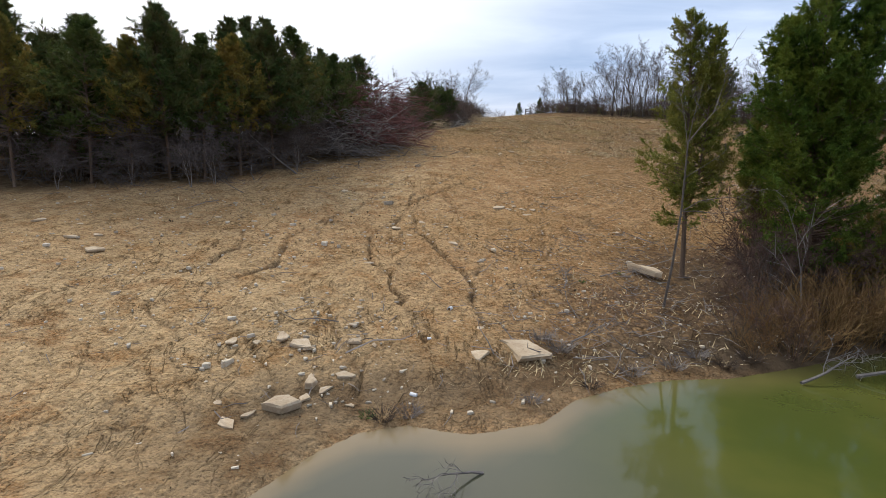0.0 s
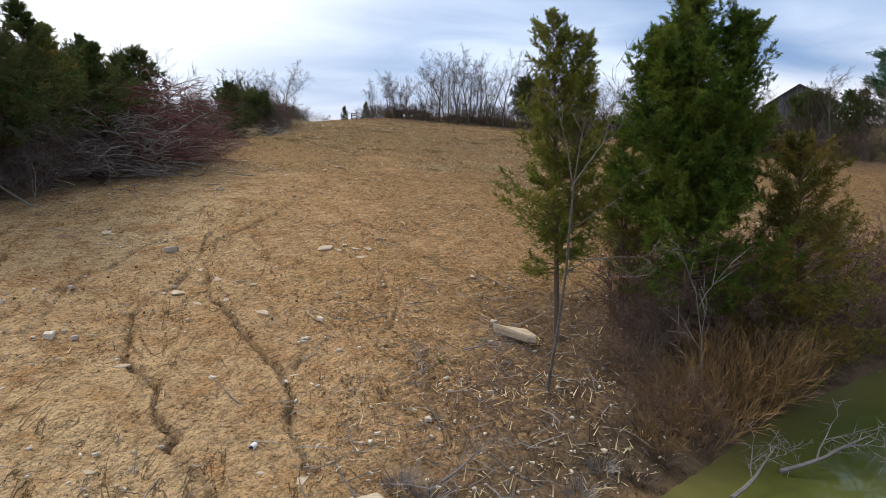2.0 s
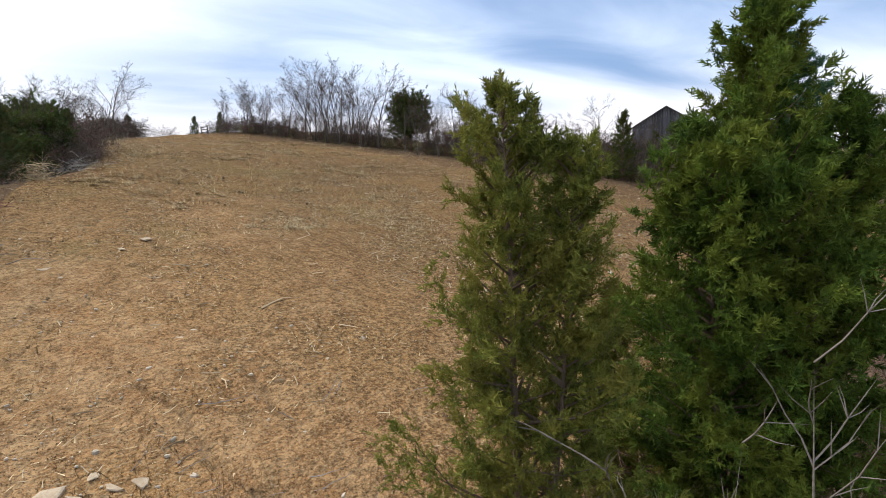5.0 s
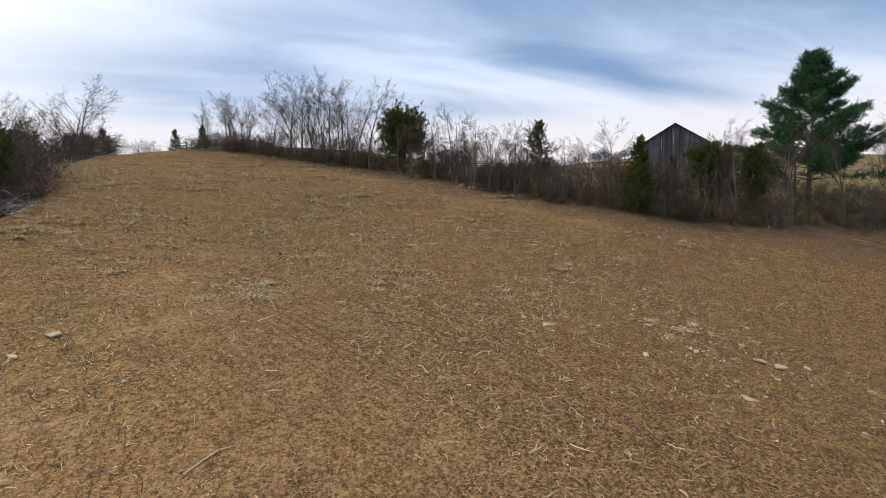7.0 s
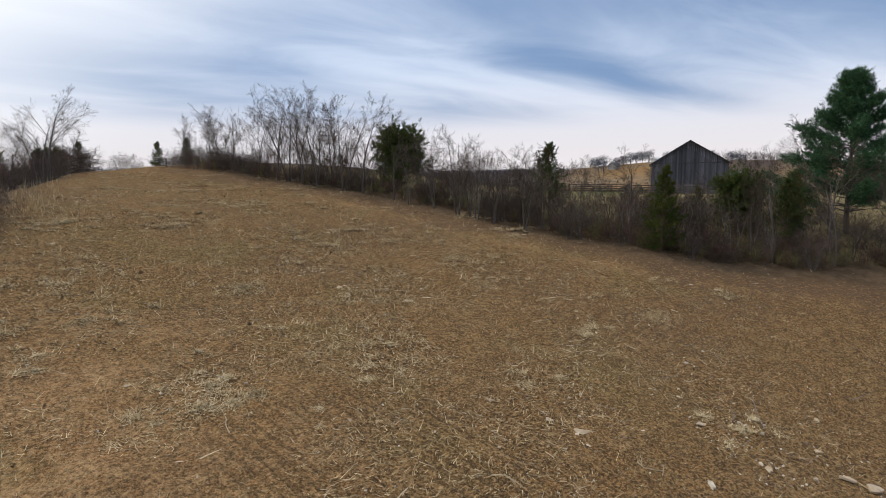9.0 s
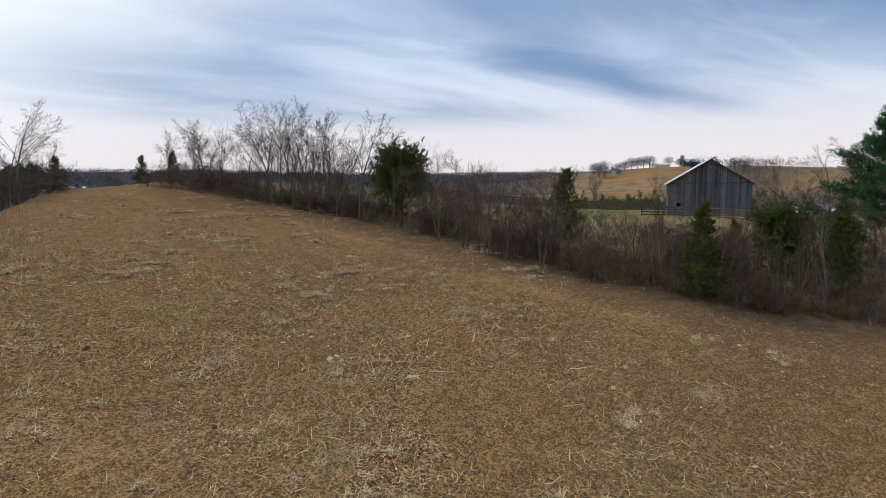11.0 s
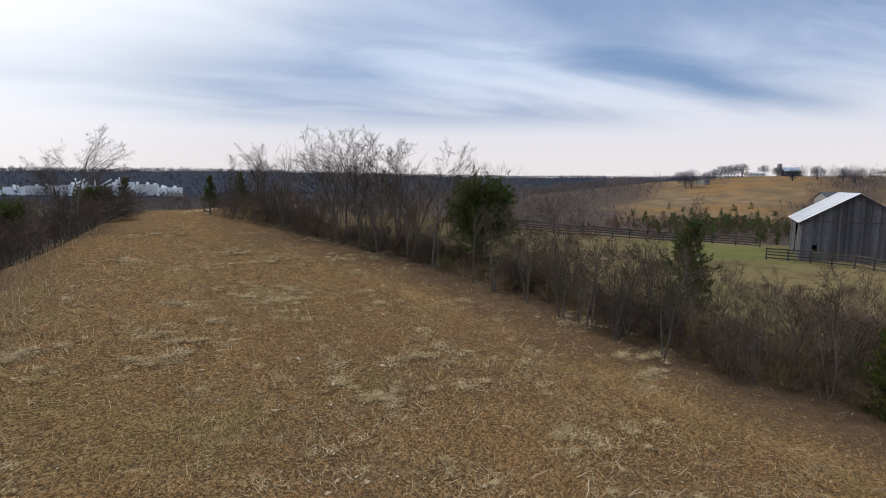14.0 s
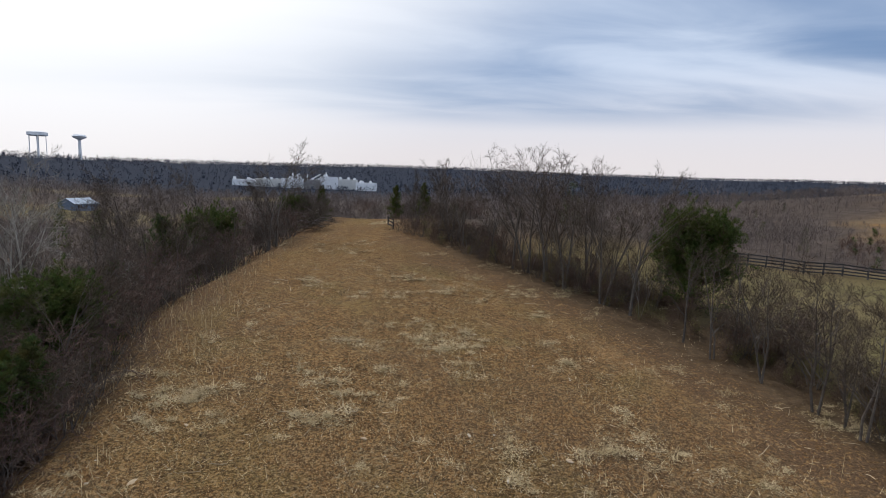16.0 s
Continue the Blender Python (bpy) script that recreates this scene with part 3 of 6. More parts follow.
    if dead:
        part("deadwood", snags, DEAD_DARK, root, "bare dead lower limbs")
    return root


def ground_at(x, y):
    return float(relief(x, y))


def stand(x, y, turn=0.0, size=1.0, sink=0.0):
    return pose(x, y, ground_at(x, y) - sink, 0, 0, turn) @ Matrix.Diagonal((size, size, size, 1))


def put(ob, x, y, turn=0.0, size=1.0, sink=0.0):
    ob.matrix_basis = stand(x, y, turn, size, sink)
    return ob


def again(ob, x, y, turn=0.0, size=1.0, sink=0.0, label=""):
    """Another of the same thing, at its own place, turn and size."""
    c = copy_thing(ob, Matrix.Identity(4))
    c.matrix_basis = stand(x, y, turn, size, sink)
    return tagged(c, label)


def polar(az, r):
    """The place at that bearing and distance from the middle of the field."""
    return 15 + r * math.sin(radians(az)), 35 + r * math.cos(radians(az))


# ---- ground ----
RILLS = [
    ((6.6, 41.6), (5.4, 38.9), (4.15, 36.4), (3.0, 33.9), (2.3, 32.3), (1.8, 30.9), (1.1, 29.5), (0.3, 28.2), (-0.5, 26.8), (-1.1, 26.0), (-1.2, 25.1), (-1.35, 23.9), (-1.15, 22.3), (-0.87, 21.3), (-0.5, 20.4), (-0.2, 19.2), (0.3, 18.1), (0.76, 17.4), (0.88, 16.5), (0.88, 15.0), (1.1, 14.2)),
    ((2.9, 38.0), (2.3, 36.2), (2.0, 34.6), (1.4, 32.8), (0.6, 31.0), (-0.2, 29.2), (-1.4, 27.3), (-1.6, 25.4), (-1.95, 22.2), (-2.65, 21.4), (-2.8, 20.1), (-2.65, 19.0), (-2.45, 18.0), (-2.0, 17.3), (-1.6, 16.8), (-1.4, 15.8), (-1.1, 15.1), (-0.75, 14.5), (-0.35, 13.9), (-0.1, 13.3)),
    ((-1.4, 15.8), (-0.95, 14.7), (-0.75, 14.0), (-0.45, 13.2)),
    ((-2.9, 26.6), (-3.7, 24.9), (-4.5, 23.3), (-4.8, 22.4), (-4.9, 21.4), (-4.65, 20.2), (-4.9, 19.5)),
    ((-4.9, 22.6), (-5.5, 21.0), (-5.6, 20.2), (-5.65, 19.2), (-5.5, 18.1), (-5.4, 17.2), (-5.8, 16.4), (-6.25, 15.9)),
    ((-3.4, 14.8), (-2.85, 13.7), (-2.6, 13.2), (-2.35, 12.9), (-2.05, 12.4), (-1.8, 11.9), (-1.74, 11.4), (-1.74, 10.9)),
    ((-4.8, 12.8), (-4.5, 12.4), (-4.1, 12.0), (-3.8, 11.5), (-3.6, 11.2), (-3.6, 10.8)),
    ((-7.9, 14.0), (-7.4, 13.4), (-6.7, 12.9), (-6.2, 12.4)),
    ((5.0, 22.0), (4.35, 20.6), (3.8, 19.4), (3.3, 18.8)),
    ((0.7, 20.4), (0.9, 19.7), (1.3, 18.9), (1.35, 18.0), (1.05, 17.3)),
    ((-6.2, 11.8), (-5.8, 11.3), (-5.15, 10.6), (-4.6, 10.3), (-4.25, 10.1), (-3.8, 9.8), (-3.45, 9.1)),
    ((-6.4, 10.0), (-6.0, 9.6), (-5.5, 9.1), (-5.25, 8.9), (-4.3, 8.2), (-3.9, 7.4)),
    ((3.2, 30.6), (3.7, 29.1), (4.0, 28.6), (4.5, 27.6), (4.85, 26.7), (5.2, 25.4), (5.7, 23.9), (6.2, 23.1), (6.6, 22.2)),
    ((5.8, 30.8), (6.3, 29.5), (6.7, 28.3), (6.95, 26.7), (7.25, 24.9)),
    ((0.1, 26.4), (0.16, 25.9), (0.3, 25.3), (0.5, 24.4), (0.95, 23.5)),
    ((3.2, 24.2), (3.5, 23.3), (3.9, 22.5), (4.0, 21.7), (3.75, 20.3)),
    ((-7.4, 20.0), (-7.0, 18.4), (-7.6, 16.6), (-8.2, 15.2)),
]


def rill_depth(x, y):
    """How deep the wash gullies cut into the ground, 0 to 1."""
    cut = np.zeros_like(x)
    x = x + 0.13 * fbm(x, y, 0.7, 41, 3)
    y = y + 0.13 * fbm(x, y, 0.7, 42, 3)
    for line in RILLS:
        for k, (a, b) in enumerate(zip(line[:-1], line[1:])):
            ax, ay, bx, by = *a, *b
            faint = 0.75 if 2.95 < line[0][0] < 6 else 1.0
            dx, dy = bx - ax, by - ay
            t = np.clip(((x - ax) * dx + (y - ay) * dy) / (dx * dx + dy * dy), 0, 1)
            d = np.hypot(x - ax - t * dx, y - ay - t * dy)
            wide = (0.05 + 0.03 * (k + t) / len(line)) * (1 + 0.25 * np.sin(3.1 * x + 4.7 * y))
            cut = np.maximum(cut, np.exp(-(d / wide) ** 2) * (0.5 + 0.5 * (k + t) / len(line)) * faint)
    return cut * np.clip(0.75 + 0.7 * fbm(x, y, 1.6, 43, 3), 0.5, 1)


def graded(stops):
    """Grid lines from (end, step) rows, the step growing outwards at both ends."""
    lo, rows = stops
    out = [lo]
    for end, step in rows:
        while out[-1] < end - step * 0.5:
            out.append(out[-1] + step)
    far, step = [out[-1]], rows[-1][1]
    while far[-1] < 3600:
        step *= 1.13
        far.append(far[-1] + step)
    near, step = [lo], rows[0][1]
    while near[-1] > -3600:
        step *= 1.13
        near.append(near[-1] - step)
    return np.array(near[:0:-1] + out + far[1:])


def fbm(x, y, scale, seed, octaves=4, gain=0.5):
    """Value noise on arrays."""
    rng = np.random.default_rng(seed)
    total, amp = np.zeros_like(x), 1.0
    for _ in range(octaves):
        table = rng.random((256, 256)) * 2 - 1
        u, v = x / scale + 37.1, y / scale + 11.7
        i, j = np.floor(u).astype(int), np.floor(v).astype(int)
        a, b = u - i, v - j
        a, b = a * a * (3 - 2 * a), b * b * (3 - 2 * b)
        g = lambda p, q: table[p % 256, q % 256]
        total += amp * ((g(i, j) * (1 - a) + g(i + 1, j) * a) * (1 - b) + (g(i, j + 1) * (1 - a) + g(i + 1, j + 1) * a) * b)
        amp *= gain
        scale *= 0.5
    return total


def make_ground():
    xs = graded((-14.0, [(-8, 0.3), (4.5, 0.06), (9, 0.13), (24, 0.28), (60, 0.5)]))
    ys = graded((4.0, [(10, 0.3), (20, 0.06), (28, 0.10), (40, 0.2), (66, 0.4), (124, 0.7)]))
    X, Y = np.meshgrid(xs, ys)
    Z = relief(X, Y)
    rills = rill_depth(X, Y)
    near = 1 - sstep(40, 110, np.hypot(X - 15, (Y - 45) * 0.8))
    dry = sstep(0.03, 0.5, Z)
    steep = sstep(12, 24, Y)
    Z = Z + near * dry * (0.10 * fbm(X, Y, 3.2, 1) + 0.035 * fbm(X, Y, 0.8, 2, 4, 0.6) * (1.2 - 0.5 * steep))
    Z = Z - 0.2 * rills * dry
    # tractor tracks across the upper field
    Z = Z + near * 0.03 * np.sin((X * 0.93 + Y * 0.36 + 0.5 * fbm(X, Y, 6.0, 12)) * 6) * np.exp(-(((X - 15) / 8) ** 2 + ((Y - 38) / 6) ** 2))
    Z = np.where(Z < 0.0, np.minimum(Z, -0.0), Z)
    ny, nx = X.shape
    idx = np.arange(nx * ny).reshape(ny, nx)
    faces = np.stack([idx[:-1, :-1], idx[:-1, 1:], idx[1:, 1:], idx[1:, :-1]], -1).reshape(-1, 4)
    me = bpy.data.meshes.new("ground")
    me.vertices.add(nx * ny)
    me.vertices.foreach_set("co", np.stack([X, Y, Z], -1).ravel())
    me.loops.add(faces.size)
    me.loops.foreach_set("vertex_index", faces.ravel())
    me.polygons.add(len(faces))
    me.polygons.foreach_set("loop_start", np.arange(0, faces.size, 4))
    me.polygons.foreach_set("use_smooth", np.ones(len(faces), bool))
    me.update(calc_edges=True)
    me.validate()
    # kinds of soil and of country
    wob = fbm(X, Y, 9.0, 5) * 4
    clay = (1 - sstep(30, 58, Y + wob - 0.15 * np.abs(X))) * (1 - sstep(4, 20, X + wob * 0.6 + (30 - Y) * 0.10))
    strip = np.exp(-((X - np.interp(Y, EDGE_Y, EDGE_X) + 5.5 + 0.5 * wob * 0.4) / 1.3) ** 2) * sstep(38, 46, Y) * (1 - sstep(74, 84, Y))
    clay = np.clip(clay + 0.55 * strip, 0, 1)
    damp_shade = np.exp(-((Z - 0.3) / 0.35) ** 2) * sstep(-8, -2, X + wob * 0.3) * 0.75 + 0.75 * sstep(5.0, 8.5, X + wob * 0.3) * (1 - sstep(17, 20, Y - 0.15 * X))
    woodfloor = sstep(-0.5, 2.0, Y - np.interp(X, (-30, -18, -12, -9, -7, -3, -1, 0), (22, 23.4, 26.0, 30.5, 33.5, 37, 46, 60))) * (X < -0.5) * (Y < 66)
    # rills darkened: damp soil and the shade inside the cut, both as colour
    damp_shade = np.clip(np.maximum(np.maximum(damp_shade, 0.8 * woodfloor), 0.9 * rills), 0, 1)
    sand = clay * np.clip(0.5 * (1 - sstep(-3, 4, X + 0.4 * wob)) + 0.9 * np.exp(-(((X + 8) / 7) ** 2 + ((Y - 11) / 6) ** 2)) + 0.9 * np.exp(-(((X + 3.5) / 2.2) ** 2 + ((Y - 31 - X) / 3) ** 2)), 0, 1)
    past = X - np.interp(Y, EDGE_Y, EDGE_X)
    damp_shade = np.maximum(damp_shade, 0.75 * sstep(-2.6, 0.4, past + 0.25 * wob) * (1 - sstep(5, 8, past)) * (Y > 25))
    leaves = np.clip(0.85 * np.exp(-(((X - 5.6) / 2.6) ** 2 + ((Y - 15.4) / 2.2) ** 2) ** 1.5) + 0.9 * np.exp(-(((X - 11.5) / 5) ** 4 + ((Y - 18) / 2.6) ** 4)), 0, 0.9)
    leaves = np.maximum(leaves, 0.8 * np.clip(sstep(-6.5, -1.5, past + 0.7 * wob) * (1 - sstep(6, 9, past)) * sstep(24, 34, Y) + sstep(-2.5, 0.5, np.interp(Y, (55, 62, 70, 78, 88, 103, 118), (0.8, 2.6, 2.8, 1.8, 2.6, 5, 9)) - X + 0.3 * wob) * (Y > 55) * (Y < 125) + 0.45 * sstep(36, 44, Y) * np.clip(0.3 + fbm(X, Y, 7.0, 9), 0, 1), 0, 1))
    lush = 0.85 * np.exp(-(((X - 80) / 10) ** 2 + ((Y - 86) / 10) ** 2)) + 0.2 * np.exp(-(((X - 58) / 8) ** 2 + ((Y - 66) / 12) ** 2))
    straw = sstep(28, 46, Y) * np.clip(0.55 + 0.5 * fbm(X, Y, 5.0, 8), 0, 1)
    woods, hay, pasture = country(X, Y)
    for name, chans in (("zone", (clay, damp_shade, straw)), ("country", (woods, hay, pasture))):
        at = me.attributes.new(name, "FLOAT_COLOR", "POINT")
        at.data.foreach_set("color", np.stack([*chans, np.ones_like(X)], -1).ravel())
    for name, chan in (("sand", sand), ("leaves", leaves), ("worked", np.clip(1.2 * np.exp(-(((X - 16) / 8) ** 2 + ((Y - 38) / 6.5) ** 2)), 0, 1)), ("lush", np.clip(lush, 0, 1))):
        at = me.attributes.new(name, "FLOAT", "POINT")
        at.data.foreach_set("value", chan.ravel())
    me.materials.append(ground_material())
    tagged(new("ground", me), "cleared clay hillside washed by rills, rough brown field above", "ground", kind="structure")


make_ground()


def water_material():
    m = bpy.data.materials.new("murky_pond_water")
    m.use_nodes = True
    t = m.node_tree
    p = t.nodes["Principled BSDF"]
    pos = nt(t, "ShaderNodeTexCoord").outputs["Object"]
    sh = nt(t, "ShaderNodeAttribute", attribute_name="silt")
    n = noise_tex(t, pos, 0.35, 4)
    col = blend(t, ramp(t, n, 0.35, 0.65), (0.060, 0.075, 0.016), (0.085, 0.092, 0.020))
    # greyer towards the left: the sky's reflection put into the water colour
    col = blend(t, nt(t, "ShaderNodeAttribute", attribute_name="sky_grey").outputs["Fac"], col, (0.062, 0.066, 0.046))
    col = blend(t, sh.outputs["Fac"], col, (0.22, 0.155, 0.08))
    join(t, col, p.inputs["Base Color"])
    p.inputs["Roughness"].default_value = 0.06
    p.inputs["IOR"].default_value = 1.33
    w = noise_tex(t, pos, 2.5, 3)
    bn = nt(t, "ShaderNodeBump")
    bn.inputs["Strength"].default_value, bn.inputs["Distance"].default_value = 0.06, 0.03
    join(t, w, bn.inputs["Height"])
    join(t, bn.outputs[0], p.inputs["Normal"])
    return m


def make_water():
    xs, ys = np.arange(-16, 44.1, 0.5), np.arange(-28, 18.1, 0.5)
    X, Y = np.meshgrid(xs, ys)
    ny, nx = X.shape
    idx = np.arange(nx * ny).reshape(ny, nx)
    faces = np.stack([idx[:-1, :-1], idx[:-1, 1:], idx[1:, 1:], idx[1:, :-1]], -1).reshape(-1, 4)
    me = bpy.data.meshes.new("water")
    me.from_pydata(np.stack([X, Y, 0 * X + 0.004], -1).reshape(-1, 3).tolist(), [], faces.tolist())
    q = np.interp(X, SHORE_X, SHORE_Y) - Y
    at = me.attributes.new("silt", "FLOAT", "POINT")
    at.data.foreach_set("value", np.maximum((1 - sstep(0.1, 1.4, q)) * 0.85 * (1 - 0.7 * sstep(2, 6, X)), 0.08 * (1 - sstep(1, 7, X))).ravel())
    # where the water is greyed for the mirrored sky
    at = me.attributes.new("sky_grey", "FLOAT", "POINT")
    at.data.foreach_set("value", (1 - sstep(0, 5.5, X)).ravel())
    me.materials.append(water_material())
    tagged(new("water", me), "still murky green pond with silty edge", "pond", kind="structure")


make_water()

# ---- the pair of cedars by the pond, and their thicket ----
slim = cedar("slender olive-green cedar with a visible trunk on the bank", 11, 8.5, 2.75, clear=0.21, limbs=140, per=135, blades=7, spray=0.125, leaf=CEDAR_OLIVE, top=0.46, ragged=0.4, leaders=((0.55, -0.3, 0.92),), twig=0.42)
put(slim, 8.0, 17.85)
great = cedar("large dense dark green cedar on the pond bank", 12, 10.0, 5.1, clear=0.06, limbs=210, per=170, blades=7, spray=0.16, leaf=CEDAR, top=0.66, ragged=0.36, leaders=((0.9, -0.5, 0.86), (-0.95, 0.45, 0.82)), twig=0.52)
put(great, 11.7, 17.15, 10)
bronze = cedar("smaller bronze-olive cedar beside the large one", 13, 6.6, 3.8, clear=0.05, limbs=170, per=125, blades=7, spray=0.14, leaf=CEDAR_BRONZE, top=0.5, ragged=0.45, twig=0.45)
put(bronze, 13.7, 15.4, 100)

# ---- the cedar wood at the edge of the clearing ----
wood_a = cedar("tall dark cedar with dead grey lower limbs at the clearing's edge", 21, 7.5, 5.8, clear=0.29, limbs=150, per=62, blades=5, spray=0.29, twig=0.62, ragged=0.42, leaf=CEDAR_HEDGE, dead=46, group="cedars of the wood", top=1.15)
wood_b = cedar("tall green cedar with dead grey lower limbs at the clearing's edge", 22, 8.1, 5.8, clear=0.28, limbs=150, per=62, blades=5, spray=0.29, twig=0.62, ragged=0.42, leaf=CEDAR_DARK, dead=46, group="cedars of the wood", top=1.05, twin=1)
wood_c = cedar("bronzed cedar with dead grey lower limbs at the clearing's edge", 23, 7.3, 5.4, clear=0.32, limbs=140, per=58, blades=5, spray=0.29, twig=0.62, ragged=0.42, leaf=CEDAR_BRONZE, dead=46, group="cedars of the wood", top=1.05)
wood_d = cedar("dark cedar deep in the wood", 24, 6.2, 6.2, clear=0.08, limbs=100, per=34, blades=4, spray=0.55, twig=0.8, leaf=CEDAR_DARK, group="cedars of the wood", top=0.8)
put(wood_d, -15.6, 33.6)
for k, (x, y) in enumerate([(-19, 32.5), (-22.5, 31), (-25.5, 29), (-11.8, 36.0), (-8.8, 40.6), (-16.4, 38), (-20, 37), (-27, 34), (-12, 44.5), (-7.2, 46.5), (-23.5, 36), (-29, 28), (-9, 50.5), (-13, 50), (-17, 44), (-20.5, 29.2), (-23.6, 27.4), (-17.6, 31.4), (-26.5, 26.5), (-29.5, 25), (-18.2, 27.2), (-14.0, 31.4)]):
    again(wood_d, x, y, 53 * k, 0.95 + 0.05 * (k % 4))
put(wood_a, -16.6, 25.8, 0, 1.0)
put(wood_b, -13.6, 27.2, 50, 1.02)
put(wood_c, -10.8, 29.2, 20, 0.98)
for k, (ob, x, y, s) in enumerate([(wood_c, -19.5, 24.8, 1.02), (wood_b, -21.5, 27.5, 1.08), (wood_a, -18.8, 29.5, 1.05), (wood_b, -15.2, 30.6, 1.0), (wood_c, -15.0, 26.4, 0.92), (wood_a, -12.2, 28.0, 0.95), (wood_b, -9.6, 31.0, 1.0),
                                   (wood_a, -8.8, 33.4, 1.05), (wood_b, -11.6, 33.0, 1.02), (wood_a, -7.4, 37.4, 0.85), (wood_c, -9.6, 37.8, 0.98),
                                   (wood_b, -13.6, 36.4, 1.05), (wood_a, -24.5, 25.0, 1.1), (wood_c, -17.0, 34.5, 1.1), (wood_a, -6.9, 42.0, 0.72),
                                   (wood_a, -21.0, 33.0, 1.1), (wood_c, -13.0, 41.0, 1.0), (wood_b, -9.5, 44.0, 0.85)]):
    again(ob, x, y, 67 * k + 13, s)

# ---- bare trees and bushes, one of each kind to copy ----
tree_a = bare_tree("bare_tree", "bare grey tree with a spreading crown", 31, 9.5, 1, SPEC_TREE, 0.14, group="bare trees")
tree_b = bare_tree("bare_tree", "bare slim tree with upright limbs", 32, 8.0, 2, SPEC_SLIM, 0.07, stem_spread=0.16, group="bare trees")
tree_c = bare_tree("bare_tree", "bare forked tree with fine twigs", 33, 9.0, 2, SPEC_TREE, 0.10, stem_spread=0.35, group="bare trees")
bush_a = bare_tree("bare_bush", "leafless brown thicket bush", 34, 3.0, 8, SPEC_BUSH, 0.035, twig=TWIG, stem_spread=0.7, category="bush", group="hedge bushes")
bush_b = bare_tree("bare_bush", "leafless reddish-brown thicket bush", 35, 3.2, 8, SPEC_BUSH, 0.035, twig=TWIG_RED, stem_spread=0.55, category="bush", group="hedge bushes")
bush_c = bare_tree("bare_bush", "leafless grey bush with crossing stems", 36, 3.6, 7, SPEC_BUSH, 0.04, twig=TWIG_GREY, stem_spread=0.5, category="bush", group="hedge bushes")
sapling = bare_tree("sapling", "thin grey bare sapling in the hedge", 38, 4.6, 3, SPEC_WAND, 0.022, bark=DEAD, twig=TWIG_GREY, stem_spread=0.22, category="tree", group="hedge saplings")
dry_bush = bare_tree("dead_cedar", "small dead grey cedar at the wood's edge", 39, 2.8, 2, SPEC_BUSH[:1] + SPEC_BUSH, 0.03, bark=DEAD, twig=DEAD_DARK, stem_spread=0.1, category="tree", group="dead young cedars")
put(dry_bush, -11.9, 25.7, 0, 1.0)
for k, (x, y, s) in enumerate([(-11.1, 26.5, 1.0), (-14.6, 25.6, 0.8), (-17.4, 24.6, 0.75), (-8.2, 30.7, 1.0), (-6.6, 34.9, 0.8), (-20.5, 23.6, 0.8)]):
    again(dry_bush, x, y, 77 * k, s)
wands = bare_tree("ochre_shrub", "ochre shrub of thin upright wands by the water", 37, 2.2, 22, SPEC_WAND, 0.010, bark=TWIG_TAN, twig=TWIG_TAN, stem_spread=0.9, category="shrub", group="pond-side shrubs")
hedge_cedar = cedar("broad dark round-topped cedar standing in the hedge", 41, 7.0, 7.6, clear=0.02, skirt=0.85, limbs=125, per=52, blades=5, spray=0.38, leaf=CEDAR_HEDGE, top=0.26, ragged=0.25, leaders=((1.7, 0.6, 0.93), (-1.6, 0.9, 0.95), (0.2, -1.8, 0.92), (0.4, 1.6, 0.97)), twig=0.9, group="hedge cedars")
small_cedar = cedar("small conical olive cedar in the hedge", 42, 6.6, 4.0, clear=0.05, limbs=130, per=60, blades=5, spray=0.27, twig=0.55, leaf=CEDAR_YOUNG, top=0.75, ragged=0.3, group="hedge cedars")
old_cedar = cedar("dull vine-grown cedar half hidden by twigs in the hedge", 43, 7.0, 4.2, clear=0.12, limbs=120, per=60, blades=5, spray=0.3, twig=0.6, leaf=CEDAR_DARK, top=0.5, ragged=0.45, dead=20, group="hedge cedars")

rng = np.random.default_rng(5)
put(tree_a, 27.9, 91.5, 0, 1.1)
put(tree_b, 30.5, 89.0, 0, 1.1)
put(tree_c, 34.8, 91.0, 0, 1.1)
put(bush_a, 24.2, 95.5)
put(bush_b, 27.0, 93.0)
put(bush_c, 37.0, 82.5)
put(sapling, 44.2, 58.6, 0, 0.9)
put(wands, 10.6, 14.6)
put(hedge_cedar, 40.6, 83.0, 30, 1.0, 0.3)
put(small_cedar, 48.7, 52.1, 0, 1.05)
put(old_cedar, 48.6, 65.6, 0, 1.02)
again(hedge_cedar, 59.8, 52.2, 120, 0.74, label="broad olive-dark cedar standing in the hedge")
again(old_cedar, 59.0, 47.4, 80, 0.9, label="dull olive vine-grown cedar in the hedge")
